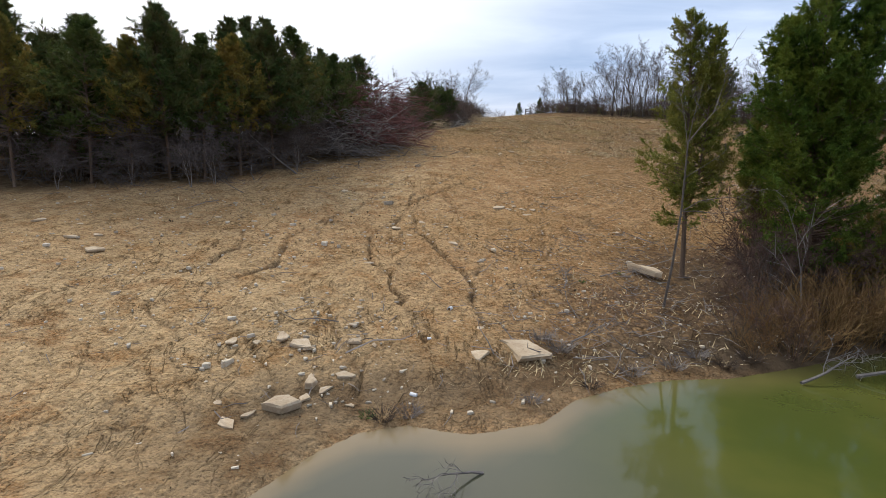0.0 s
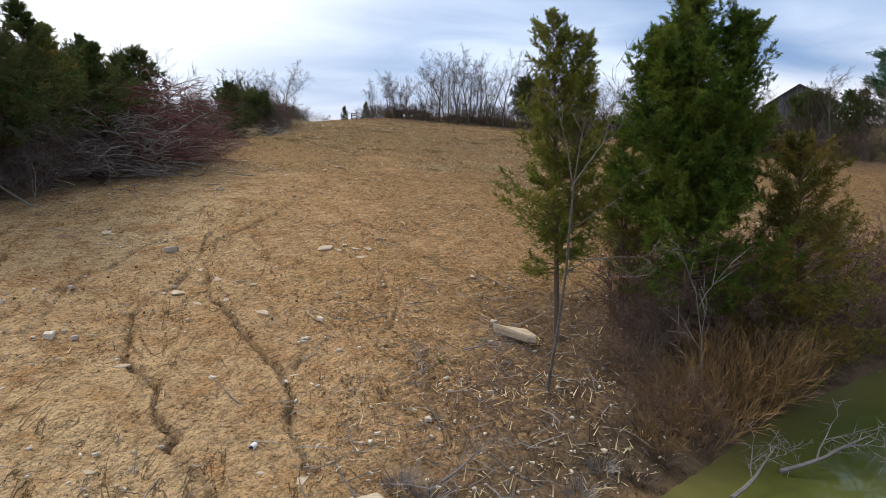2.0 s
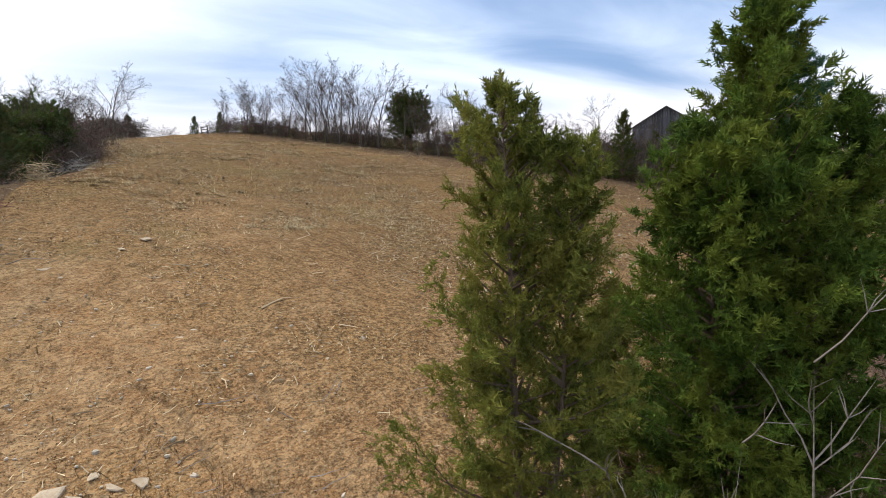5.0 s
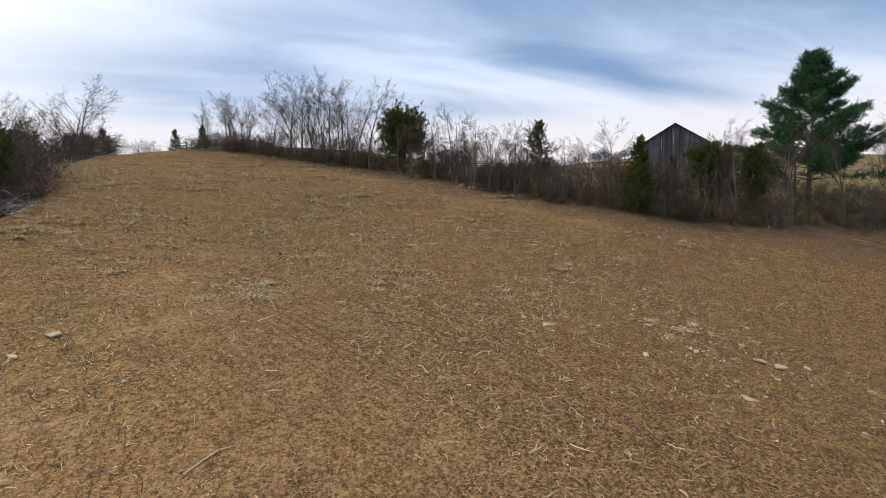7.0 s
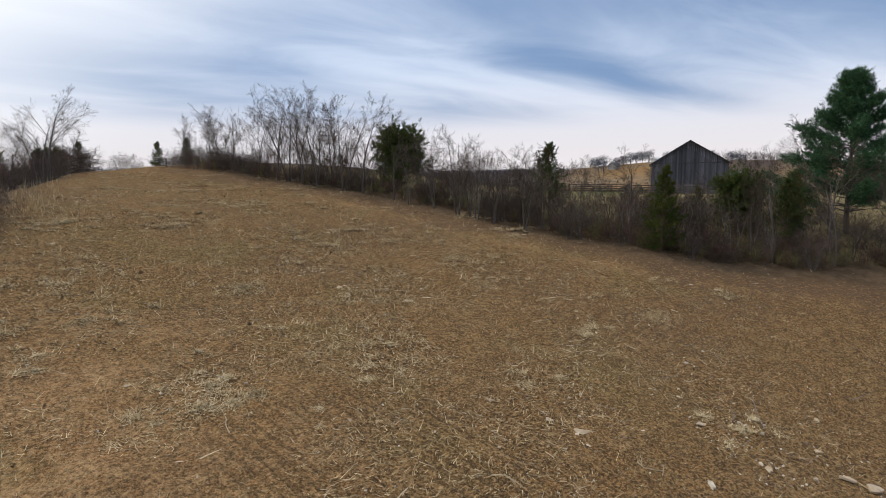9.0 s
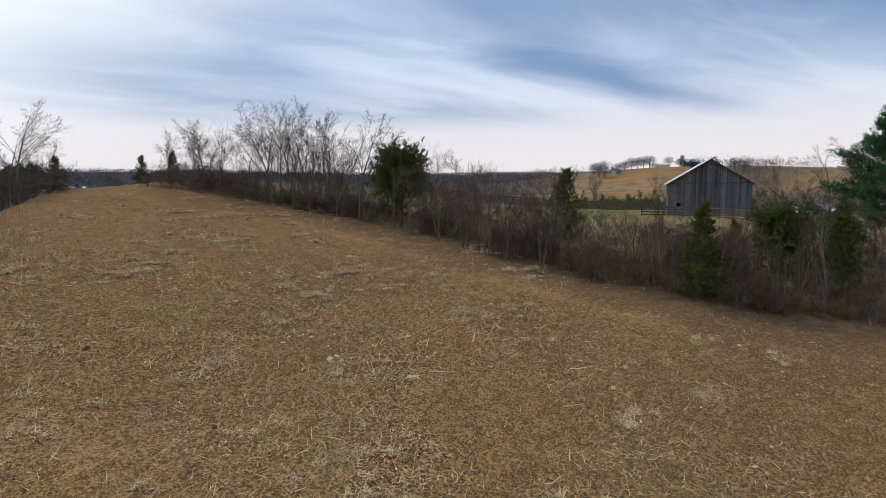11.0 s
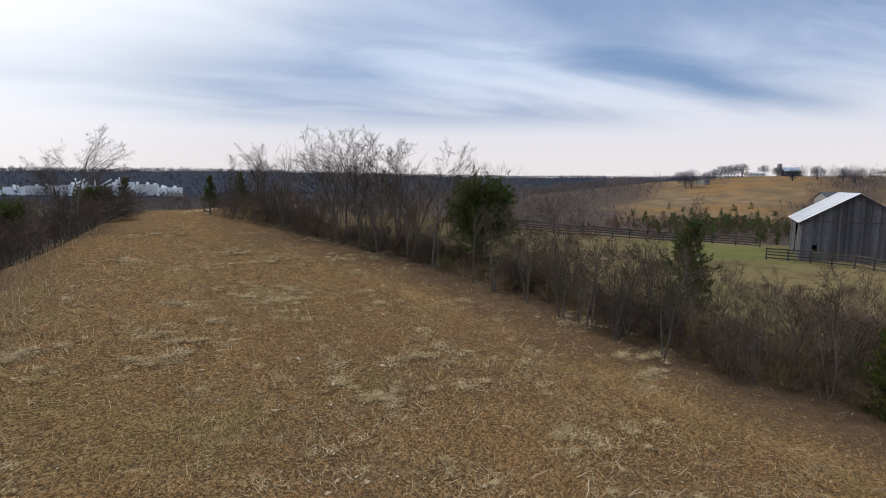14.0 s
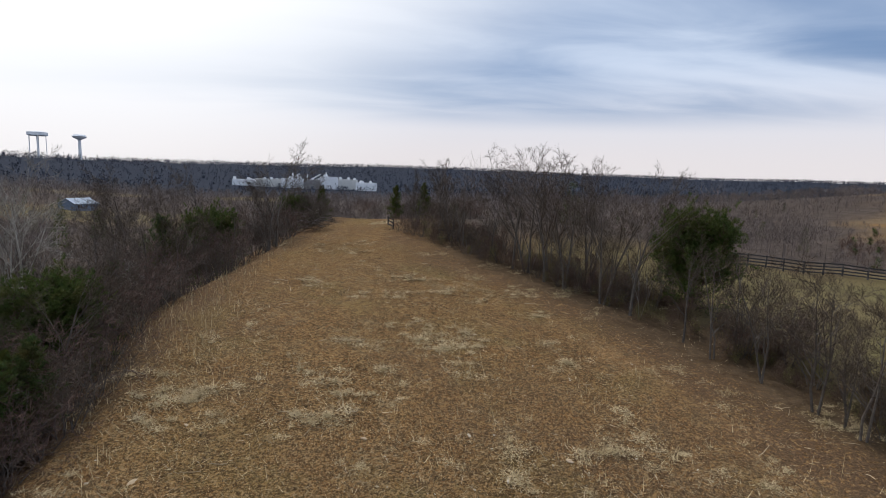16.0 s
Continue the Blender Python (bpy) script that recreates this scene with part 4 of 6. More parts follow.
for k, (ob, x, y, s) in enumerate([(hedge_cedar, -3.4, 70.0, 0.55), (small_cedar, -0.6, 68.0, 0.75), (old_cedar, 0.4, 66.0, 0.55), (old_cedar, -6, 84, 0.7), (hedge_cedar, -7.5, 93, 0.55),
                                   (old_cedar, -4.0, 99, 0.85), (hedge_cedar, 3.2, 121.0, 0.68), (small_cedar, 6.5, 125, 0.8), (old_cedar, -8, 106, 0.9), (small_cedar, -11, 80, 0.6),
                                   (small_cedar, 17.5, 128, 0.8), (small_cedar, 21.5, 124, 0.8), (old_cedar, -2.2, 57.5, 0.8), (hedge_cedar, -1.2, 65.5, 0.72), (hedge_cedar, -2.4, 74.5, 0.85), (old_cedar, 0.4, 65.6, 0.7), (old_cedar, 0.9, 67.6, 0.7), (old_cedar, -6.5, 76.0, 1.0), (old_cedar, -5.5, 98.0, 1.2), (hedge_cedar, -3.0, 104.0, 0.95), (old_cedar, -5.0, 87.5, 0.75), (hedge_cedar, -9.0, 93.0, 0.5), (small_cedar, -5.0, 97.0, 1.0)]):
    again(ob, x, y, 71 * k + 20, s)
HEDGE = ((18.5, 109.0), (21.3, 101.0), (24.6, 96.3), (28.0, 92.0), (31.5, 86.9), (34.3, 83.4), (36.9, 78.0), (39.9, 73.2), (41.7, 67.6), (43.0, 63.7), (43.9, 60.2), (45.8, 56.6), (48.0, 54.4), (49.5, 51.8), (51.7, 49.2), (55.5, 46.5), (60.5, 43), (66.5, 39), (72, 34))


def along(line, f):
    k = min(int(f), len(line) - 2)
    u = f - k
    return line[k][0] * (1 - u) + line[k + 1][0] * u, line[k][1] * (1 - u) + line[k + 1][1] * u


SHOWN = ((48.7, 52.1, 2.2), (59.8, 52.2, 2.2), (40.6, 83.0, 3.4), (48.6, 65.6, 1.5))


def screened(x, y, reach=7.0):
    """Whether a bush here would stand close before one of the hedge cedars, on the field side."""
    for cx, cy, half in SHOWN:
        d = unit(np.array((14.0 - cx, 36.0 - cy)))
        along_way = (x - cx) * d[0] + (y - cy) * d[1]
        aside = abs((x - cx) * d[1] - (y - cy) * d[0])
        if -0.5 < along_way < reach and aside < half:
            return True
    return False


for k in range(165):
    if math.sin(k * 0.42) + 0.8 * math.sin(k * 0.15 + 1) < -0.8:
        continue
    x, y = along(HEDGE, k / 165 * (len(HEDGE) - 1.01))
    off = rng.uniform(-1.3, 4.6)
    if screened(x + off * 0.86, y + off * 0.5):
        continue
    again((bush_a, bush_b, bush_c)[int(rng.integers(3))], x + off * 0.86, y + off * 0.5 + rng.normal(0, 0.4), rng.uniform(0, 360), min(max(rng.lognormal(0, 0.34) * (0.68 + 0.07 * max(off, 0)), 0.4), 1.2) * (0.8 if y > 84 else 1.12 if y < 60 and off > 2.5 else 1.0))
for k in range(44):
    x, y = along(HEDGE, k / 44 * (len(HEDGE) - 3.01) + rng.uniform(0, 0.6))
    off = rng.uniform(0.3, 4.0)
    if screened(x + off * 0.86, y + off * 0.5):
        continue
    again((tree_b, tree_c, tree_a, tree_c)[int(rng.integers(4))], x + off * 0.86, y + off * 0.5, rng.uniform(0, 360), rng.uniform(0.45, 0.9))
for x, y, s in ((39.9, 67.3, 0.62), (41.4, 65.3, 0.7), (33.2, 83.4, 1.15), (31.2, 86.6, 1.2), (29.0, 90.6, 1.2), (30.0, 88.4, 1.1), (34.6, 81.2, 1.05), (26.4, 94.6, 0.8), (43.6, 62.4, 0.6), (50.5, 52.4, 0.55), (36.4, 76.8, 0.7)):
    again((tree_a, tree_c)[int(x) % 2], x, y, 40 * x, s)
for k in range(16):
    x, y = along(HEDGE, 11.5 + 6.3 * k / 16)
    off = rng.uniform(5.0, 9.0)
    again((bush_a, bush_c)[k % 2], x + off * 0.86, y + off * 0.5, 83 * k, rng.uniform(0.9, 1.25))
again(old_cedar, 64.0, 49.5, 40, 0.85)
again(small_cedar, 55.8, 53.6, 150, 0.7)
for x, y, s in ((38.4, 71.6, 1.05), (39.3, 68.6, 1.2), (39.9, 66.2, 1.1), (40.6, 64.4, 0.95), (41.9, 61.4, 1.05), (44.6, 57.2, 0.85), (52.6, 51.6, 0.9), (37.2, 74.6, 1.0)):
    again(tree_b, x, y, 57 * x, s)
for k in range(12):
    x, y = along(HEDGE, 3 + k / 12 * (len(HEDGE) - 6.01) + rng.uniform(0, 0.5))
    off = rng.uniform(-0.5, 0.8)
    again(sapling, x + off * 0.86, y + off * 0.5, rng.uniform(0, 360), rng.uniform(0.6, 1.2))
for x, y, s in ((62.0, 45.5, 0.95), (72.5, 50.0, 1.1), (64.0, 41.5, 0.9), (75.0, 42.0, 1.1), (60.0, 52.0, 0.8), (70.0, 40.5, 1.0)):
    again((tree_a, tree_c)[int(x) % 2], x, y, 40 * x, s)
# wooded edge where the hill falls away
LEFT = ((0.2, 64.0), (2.2, 66.0), (2.6, 68.0), (2.4, 71.0), (1.2, 77.0), (0.8, 82.0), (1.6, 88.0), (3.2, 95.0), (4.0, 103.0), (5.6, 111.0), (8.0, 118.0), (13, 126))
for k in range(52):
    x, y = along(LEFT, k / 52 * (len(LEFT) - 1.01))
    off = rng.uniform(0, 5)
    again((bush_a, bush_b, bush_b, bush_c)[int(rng.integers(4))], x - off, y + rng.normal(0, 0.8), rng.uniform(0, 360), rng.uniform(0.8, 1.25) + 0.1 * off)
for k in range(46):
    x, y = along(LEFT, k / 46 * (len(LEFT) - 1.01))
    off = rng.uniform(1, 26)
    again((tree_a, tree_b, tree_c)[int(rng.integers(3))], x - off, y + rng.normal(0, 1.5), rng.uniform(0, 360), rng.uniform(0.65, 0.95) + 0.012 * off)
for x, y, s in ((1.9, 61.6, 0.7), (1.2, 62.8, 0.8), (2.2, 63.6, 0.75), (0.6, 61.4, 0.75), (1.4, 64.6, 0.85), (2.4, 65.4, 0.7), (0.0, 63.2, 0.9)):
    again((bush_b, bush_c)[int(10 * x) % 2], x, y, 77 * x, s)
again(old_cedar, 1.0, 63.4, 200, 0.55)
again(hedge_cedar, -1.0, 62.6, 10, 0.5)
pale_tree = bare_tree("bare_tree", "pale-barked bare tree in the valley wood", 45, 9.5, 2, SPEC_TREE, 0.12, bark=TWIG_PALE, twig=TWIG_PALE, stem_spread=0.3, group="bare trees")
put(pale_tree, -14.0, 90.0, 0, 1.5)
again(pale_tree, -3.4, 73.6, 50, 0.5)
again(pale_tree, -2.0, 84.6, 130, 0.4)
for x, y, s in ((4.0, 104.5, 1.15), (2.4, 108.0, 0.9), (-2.2, 98.0, 0.9), (-5.0, 92.0, 0.85), (-1.0, 90.0, 0.75), (1.0, 97.5, 0.8), (-9.5, 100.0, 1.0)):
    again((tree_a, tree_c)[int(y) % 2], x, y, 31 * y, s)
# the hilltop end of the field
for k in range(18):
    again((bush_a, bush_b, bush_c)[int(rng.integers(3))], rng.uniform(9, 34), rng.uniform(126, 134), rng.uniform(0, 360), rng.uniform(0.7, 1.3))
# the edge of the cedar wood, and beyond the brush heap
for k in range(26):
    u = rng.random()
    x, y = along(((-20, 24.4), (-14.6, 26.4), (-10.2, 30.2), (-7.4, 34.4), (-5.0, 38.6), (-3.6, 46), (-2.6, 53), (-2.0, 60)), u * 6.99)
    again((bush_c, bush_c, bush_b)[int(rng.integers(3))], x - rng.uniform(0.3, 3), y + rng.uniform(0, 1.5), rng.uniform(0, 360), rng.uniform(0.55, 0.95))
again(slim, 11.2, 19.4, 140, 0.62, label="young olive cedar between the two taller ones")
# thicket under the pond-side cedars
for x, y, s in ((17.6, 106.2, 0.6), (18.4, 104.6, 0.65), (19.2, 103.4, 0.7), (20.0, 102.4, 0.65), (24.6, 98.6, 0.7), (25.6, 97.8, 0.75)):
    again((bush_a, bush_b)[int(x) % 2], x, y, 90 * x, s)
thicket = bare_tree("bare_bush", "tangled reddish-brown brush under the cedars", 46, 3.0, 6, SPEC_BUSH, 0.022, bark=THICKET, twig=THICKET, stem_spread=0.6, category="bush", group="pond-side thicket")
put(thicket, 17.2, 16.4, 0, 1.0)
for x, y, s in ((10.5, 18.5, 0.9), (11.4, 19.6, 1.0), (20.5, 17.6, 0.95), (22.0, 17.8, 0.95), (23.5, 18.2, 0.95), (21.5, 19.6, 1.0), (19.0, 18.4, 1.1), (24.8, 19.0, 0.95), (18.2, 17.2, 1.3), (26.0, 20.0, 0.95), (16.0, 16.8, 1.0), (18.4, 17.0, 1.1), (16.6, 18.2, 1.05), (19.6, 17.4, 1.0), (15.2, 17.4, 1.0), (18.0, 18.8, 1.1), (20.8, 17.2, 0.9), (15.6, 15.9, 0.7)):
    again(thicket, x, y, 61 * x, s)
for k in range(44):
    x = 7.7 + 11.3 * rng.random()
    lo = float(np.interp(x, SHORE_X, SHORE_Y)) + 0.25
    y = lo + rng.uniform(0, 4.2) * min(1.0, 0.35 + (x - 7) * 0.2)
    again((thicket, thicket, bush_b)[int(rng.integers(3))], x, y, rng.uniform(0, 360), (rng.uniform(0.3, 0.6) + 0.05 * (y - lo)) * min(1.0, 0.6 + (x - 7.7) * 0.2), label="tangled reddish-brown brush under the cedars")
for x, y, s in ((11.8, 14.9, 1.0), (9.4, 14.0, 0.75), (13.0, 15.4, 0.9), (8.3, 13.8, 0.45), (10.0, 14.6, 0.8), (14.2, 15.7, 0.8), (11.2, 14.8, 1.0), (12.4, 15.0, 1.05), (9.0, 14.6, 0.6)):
    again(wands, x, y, rng.uniform(0, 360), s)


# ---- barn ----
def holder_part(name, parent):
    ob = new(name)
    ob.parent = parent
    return ob


def barn():
    """Weathered tobacco barn: gable boards, tin roof, openings."""
    w, deep, eave, ridge = 10.4, 15.0, 4.5, 7.7
    root = holder("barn", "old weathered grey board barn with a tin roof", "barn")
    rng = np.random.default_rng(9)
    walls = [holder_part("gable_wall", root), holder_part("gable_wall", root), holder_part("side_wall", root), holder_part("side_wall", root)]
    top = lambda q: eave + (ridge - eave) * (1 - abs(q) / (w / 2))
    x = -w / 2
    while x < w / 2 - 0.05:
        b = min(rng.uniform(0.2, 0.3), w / 2 - x)
        for k, y0 in ((0, 0.0), (1, deep)):
            j = rng.uniform(-0.012, 0.012)
            hole = k == 0 and -w / 2 + 0.9 < x < -w / 2 + 1.5
            for lo, hi in (((-0.4, 0.9 + rng.uniform(-0.3, 0.3)), (1.7, None)) if hole else ((-0.4 + rng.uniform(0, 0.1), None),)):
                h0, h1 = (hi, hi) if hi else (top(x), top(x + b))
                s = Soup()
                v = [(x, y0 + j, lo), (x + b - 0.015, y0 + j, lo), (x + b - 0.015, y0 + j, h1), (x, y0 + j, h0)]
                v += [(p, q + 0.03, r) for p, q, r in v]
                s.add(v, [(0, 1, 2, 3), (7, 6, 5, 4), (0, 4, 5, 1), (1, 5, 6, 2), (2, 6, 7, 3), (3, 7, 4, 0)])
                part("board", s, BARNWOOD, walls[k])
        x += b
    y = 0.05
    while y < deep - 0.05:
        b = min(rng.uniform(0.2, 0.3), deep - 0.02 - y)
        for k, sx in ((2, -1), (3, 1)):
            j = rng.uniform(-0.012, 0.012)
            if not (sx < 0 and 5 < y < 7.6):
                s = Soup()
                box(s, sx * w / 2 + j - 0.015, sx * w / 2 + j + 0.015, y, y + b - 0.015, -0.4, eave)
                part("board", s, BARNWOOD, walls[k])
        y += b
    for sx in (-1, 1):
        roof = Soup()
        n = 24
        for i in range(n):
            y0, y1 = -0.35 + i * (deep + 0.7) / n, -0.35 + (i + 1) * (deep + 0.7) / n
            ex, ez = sx * (w / 2 + 0.4), eave - 0.2
            v = [(0, y0, ridge + 0.06), (ex, y0, ez), (ex, y1, ez), (0, y1, ridge + 0.06)]
            roof.add(v + [(a, b, c - 0.05) for a, b, c in v], [(0, 1, 2, 3), (7, 6, 5, 4), (0, 4, 5, 1), (1, 5, 6, 2), (2, 6, 7, 3), (3, 7, 4, 0)])
            beam(roof, (0, y1, ridge + 0.08), (ex, y1, ez + 0.03), 0.05, 0.04)
        part("roof_slope", roof, TIN, root, "pale weathered tin roof slope")
        rake = Soup()
        beam(rake, (0, -0.32, ridge - 0.04), (sx * (w / 2 + 0.38), -0.32, eave - 0.30), 0.06, 0.16)
        part("rake_board", rake, FENCEWOOD, root)
    seam = Soup()
    box(seam, -w / 2 + 0.03, w / 2 - 0.03, -0.06, -0.025, eave - 0.10, eave)
    part("girt", seam, FENCEWOOD, root)
    post = Soup()
    box(post, -w / 2 - 0.12, -w / 2 + 0.06, 4.9, 5.08, -0.4, 2.6)
    part("door_post", post, TWIG_PALE, root, "white door post")
    vent = Soup()
    tube(vent, [(0, -0.05, ridge - 0.75), (0, -0.03, ridge - 0.75)], [0.16, 0.16], 8)
    part("gable_vent", vent, FENCEWOOD, root)
    return root


b = barn()
b.matrix_basis = pose(83.3, 73.3, 12.2, 0, 0, -53)


# ---- fences ----
def fence(line, label, rails=4, height=1.3, gap=2.6, group="board fences"):
    """Post-and-board fence along a line of places; every post and board a part."""
    root = holder("board_fence", label, "fence", group)
    pts = []
    for (ax, ay), (bx, by) in zip(line[:-1], line[1:]):
        n = max(1, round(math.hypot(bx - ax, by - ay) / gap))
        pts += [(ax + (bx - ax) * i / n, ay + (by - ay) * i / n) for i in range(n)]
    pts.append(line[-1])
    frng = np.random.default_rng(int(abs(line[0][0]) * 10))
    for x, y in pts:
        s = Soup()
        z = ground_at(x, y)
        beam(s, (x, y, z - 0.3), (x + frng.normal(0, 0.02), y + frng.normal(0, 0.02), z + height + 0.12), 0.14, 0.14)
        part("post", s, FENCEWOOD, root)
    for (ax, ay), (bx, by) in zip(pts[:-1], pts[1:]):
        for r in range(rails):
            h = 0.25 + (height - 0.25) * r / (rails - 1)
            s = Soup()
            beam(s, (ax, ay, ground_at(ax, ay) + h + frng.normal(0, 0.02)), (bx, by, ground_at(bx, by) + h + frng.normal(0, 0.02)), 0.035, 0.15)
            part("board", s, FENCEWOOD, root)
    return root


fence(((52.0, 96.0), (60.0, 98.2), (68.2, 99.3), (76.0, 97.4), (81.0, 95.5), (85.4, 93.7), (88.0, 88.0)), "dark four-board paddock fence leading to the barn")
fence(((76.5, 79.0), (78.2, 75.0), (78.8, 70.8), (77.5, 66.5), (76.0, 62.0), (75.0, 57.0)), "dark four-board fence in front of the barn")
fence(((17.0, 107.4), (16.4, 110.0)), "short stretch of dark weathered fence on the hilltop", rails=3, height=1.1)
fence(((21.8, 100.7), (23.8, 99.9)), "short dark gate panel by the hilltop hedge", rails=4, height=1.1)


# ---- stones ----
def stone_mesh(name, seed, material):
    """An angular slab of limestone of about 1 x 0.7 x 0.3."""
    srng = np.random.default_rng(seed)
    n = int(srng.integers(5, 8))
    ang = np.sort(srng.uniform(0, 2 * math.pi, n) * 0.35 + np.arange(n) * 2 * math.pi / n * 0.95)
    rad = srng.uniform(0.62, 1.12, n)
    low = np.stack([np.cos(ang) * 0.5 * rad, np.sin(ang) * 0.36 * rad, np.full(n, -0.12)], -1)
    mid = low * np.array((1.04, 1.04, 0)) + np.array((0, 0, 0.10)) + srng.normal(0, 0.012, (n, 3))
    top = low * np.array((0.95, 0.93, 0)) + np.array((0, 0, 0.17)) + srng.normal(0, 0.022, (n, 3))
    s = Soup()
    v = np.concatenate([low, mid, top, [(srng.normal(0, 0.08), srng.normal(0, 0.06), 0.18 + srng.normal(0, 0.02))]])
    f = []
    for k in (0, n):
        f += [(k + i, k + (i + 1) % n, k + n + (i + 1) % n, k + n + i) for i in range(n)]
    f += [(2 * n + i, 2 * n + (i + 1) % n, 3 * n) for i in range(n)]
    f.append(tuple(range(n - 1, -1, -1)))
    s.add(v, f)
    return s.mesh(name, material)


SLABS = [stone_mesh("rock", 60 + k, ROCK) for k in range(7)]


def slope_tilt(x, y):
    gx = (ground_at(x + 0.3, y) - ground_at(x - 0.3, y)) / 0.6
    gy = (ground_at(x, y + 0.3) - ground_at(x, y - 0.3)) / 0.6
    return Vector((0, 0, 1)).rotation_difference(Vector((-gx * 0.7, -gy * 0.7, 1))).to_matrix().to_4x4()


def rock(k, x, y, long, wide, thick, turn, label, group="limestone slabs", lift=0.0):
    ob = new("rock", SLABS[k % 7])
    ob.matrix_basis = Matrix.Translation((x, y, ground_at(x, y) + lift)) @ slope_tilt(x, y) @ pose(0, 0, 0, 0, 0, turn) @ Matrix.Diagonal((long, wide / 0.72, thick / 0.31, 1))
    return tagged(ob, label, "rock", group)


rock(2, 2.1, 12.95, 1.65, 1.0, 0.14, -14, "large pale grey limestone block at the pond edge", lift=0.06)
rock(1, 0.9, 12.6, 0.62, 0.5, 0.18, 40, "pale angular limestone block at the pond edge", lift=0.04)
rock(5, 6.72, 17.9, 1.65, 0.72, 0.2, -40, "long pale limestone slab lying by the cedars", lift=0.12)
rock(3, -3.15, 10.4, 0.85, 0.6, 0.18, 20, "large tan limestone boulder in the mud bank", lift=0.04)
rock(4, -2.85, 11.2, 0.6, 0.3, 0.16, 70, "broken tan limestone slab in the mud bank")
for k, (x, y, s) in enumerate([(-2.3, 11.55, 0.55), (-2.5, 11.0, 0.36), (-2.85, 10.7, 0.34), (-4.15, 9.75, 0.48), (-4.5, 10.25, 0.3), (-3.8, 10.05, 0.4), (-3.95, 12.9, 0.5), (-3.55, 12.7, 0.72), (-3.2, 12.5, 0.3), (-2.15, 13.0, 0.45), (-1.7, 12.9, 0.25),
                               (-1.9, 10.6, 0.25), (-5.85, 10.0, 0.25), (-5.05, 12.5, 0.35), (-4.5, 12.6, 0.25), (0.39, 13.95, 0.42), (0.95, 14.0, 0.4), (1.34, 14.95, 0.42), (-2.95, 16.0, 0.34), (-2.3, 14.75, 0.28), (-2.35, 13.8, 0.3), (-5.05, 14.2, 0.22),
                               (0.35, 20.1, 0.5), (1.6, 24.0, 0.45), (2.6, 24.9, 0.75), (3.0, 24.6, 0.45), (3.65, 24.7, 0.5), (3.7, 23.85, 0.5), (3.3, 25.2, 0.3), (4.05, 24.65, 0.4), (-1.3, 20.8, 0.4), (-2.45, 17.9, 0.35), (-0.9, 22.4, 0.45), (-1.4, 23.2, 0.35), (-1.9, 21.6, 0.4), (0.2, 22.0, 0.3), (-0.6, 21.0, 0.3),
                               (5.35, 30.4, 0.4), (9.65, 24.5, 0.3), (7.05, 21.8, 0.3), (7.6, 21.2, 0.25), (2.0, 21.9, 0.3), (-0.5, 40.9, 0.6), (0.0, 43.0, 0.5), (5.0, 40.4, 0.6), (4.1, 39.0, 0.45), (1.65, 36.9, 0.5), (-2.0, 42.8, 0.5), (-0.3, 28.0, 0.5), (-1.2, 37.4, 0.6), (2.2, 36.0, 0.4), (-0.2, 33.0, 0.4),
                               (-4.85, 26.9, 0.6), (-11.1, 17.05, 0.7), (-12.4, 17.9, 0.5), (-14.4, 19.3, 0.5), (-12.9, 19.2, 0.4), (-11.8, 18.4, 0.35), (-9.0, 21.6, 0.3),
                               (21.43, 57.2, 0.45), (24.75, 52.0, 0.4), (29.2, 51.25, 0.35), (29.45, 46.1, 0.5), (24.2, 38.8, 0.45), (24.9, 37.8, 0.6), (30.7, 36.6, 0.5), (30.5, 33.6, 0.5), (34.4, 33.65, 0.4), (33.5, 32.2, 0.7), (34.1, 31.5, 0.7), (35.7, 31.0, 0.6), (28.3, 29.75, 0.7), (11.55, 37.45, 0.28), (11.7, 37.1, 0.32), (11.45, 39.6, 0.3),
                               (16.7, 41.2, 0.35), (14.1, 42.95, 0.4), (9.9, 45.3, 0.35), (26.8, 45.0, 0.3), (40.2, 44.95, 0.45), (46.1, 45.6, 0.4), (37.3, 35.0, 0.4), (40.7, 36.0, 0.4), (38.6, 33.3, 0.4), (32.1, 30.7, 0.5), (18.85, 54.2, 0.5), (21.6, 54.8, 0.6), (22.0, 55.0, 0.35), (19.8, 57.0, 0.35), (20.3, 57.6, 0.35), (22.65, 54.6, 0.3),
                               (24.7, 65.5, 0.45), (18.6, 62.6, 0.3), (26.05, 55.7, 0.3), (28.9, 55.4, 0.4), (15.5, 66.7, 0.4), (39.2, 58.3, 0.35), (41.7, 48.6, 0.35), (45.0, 46.9, 0.35), (31.3, 68.0, 0.35), (3.35, 64.4, 0.55), (6.85, 63.6, 0.5), (7.55, 67.2, 0.3), (22.3, 77.7, 0.35)]):
    rock(k, x, y, s * 1.15, s * 1.1 * (0.5 + 0.05 * (k % 5)), s * 0.13, 47 * k, "flat pale limestone piece half sunk in the soil", lift=0.005)

SHAPES = []
for k in range(4):
    me = stone_mesh("stone_shape", 80 + k, STONE)
    SHAPES.append((np.array([v.co[:] for v in me.vertices]), [tuple(p.vertices) for p in me.polygons]))
    bpy.data.meshes.remove(me)


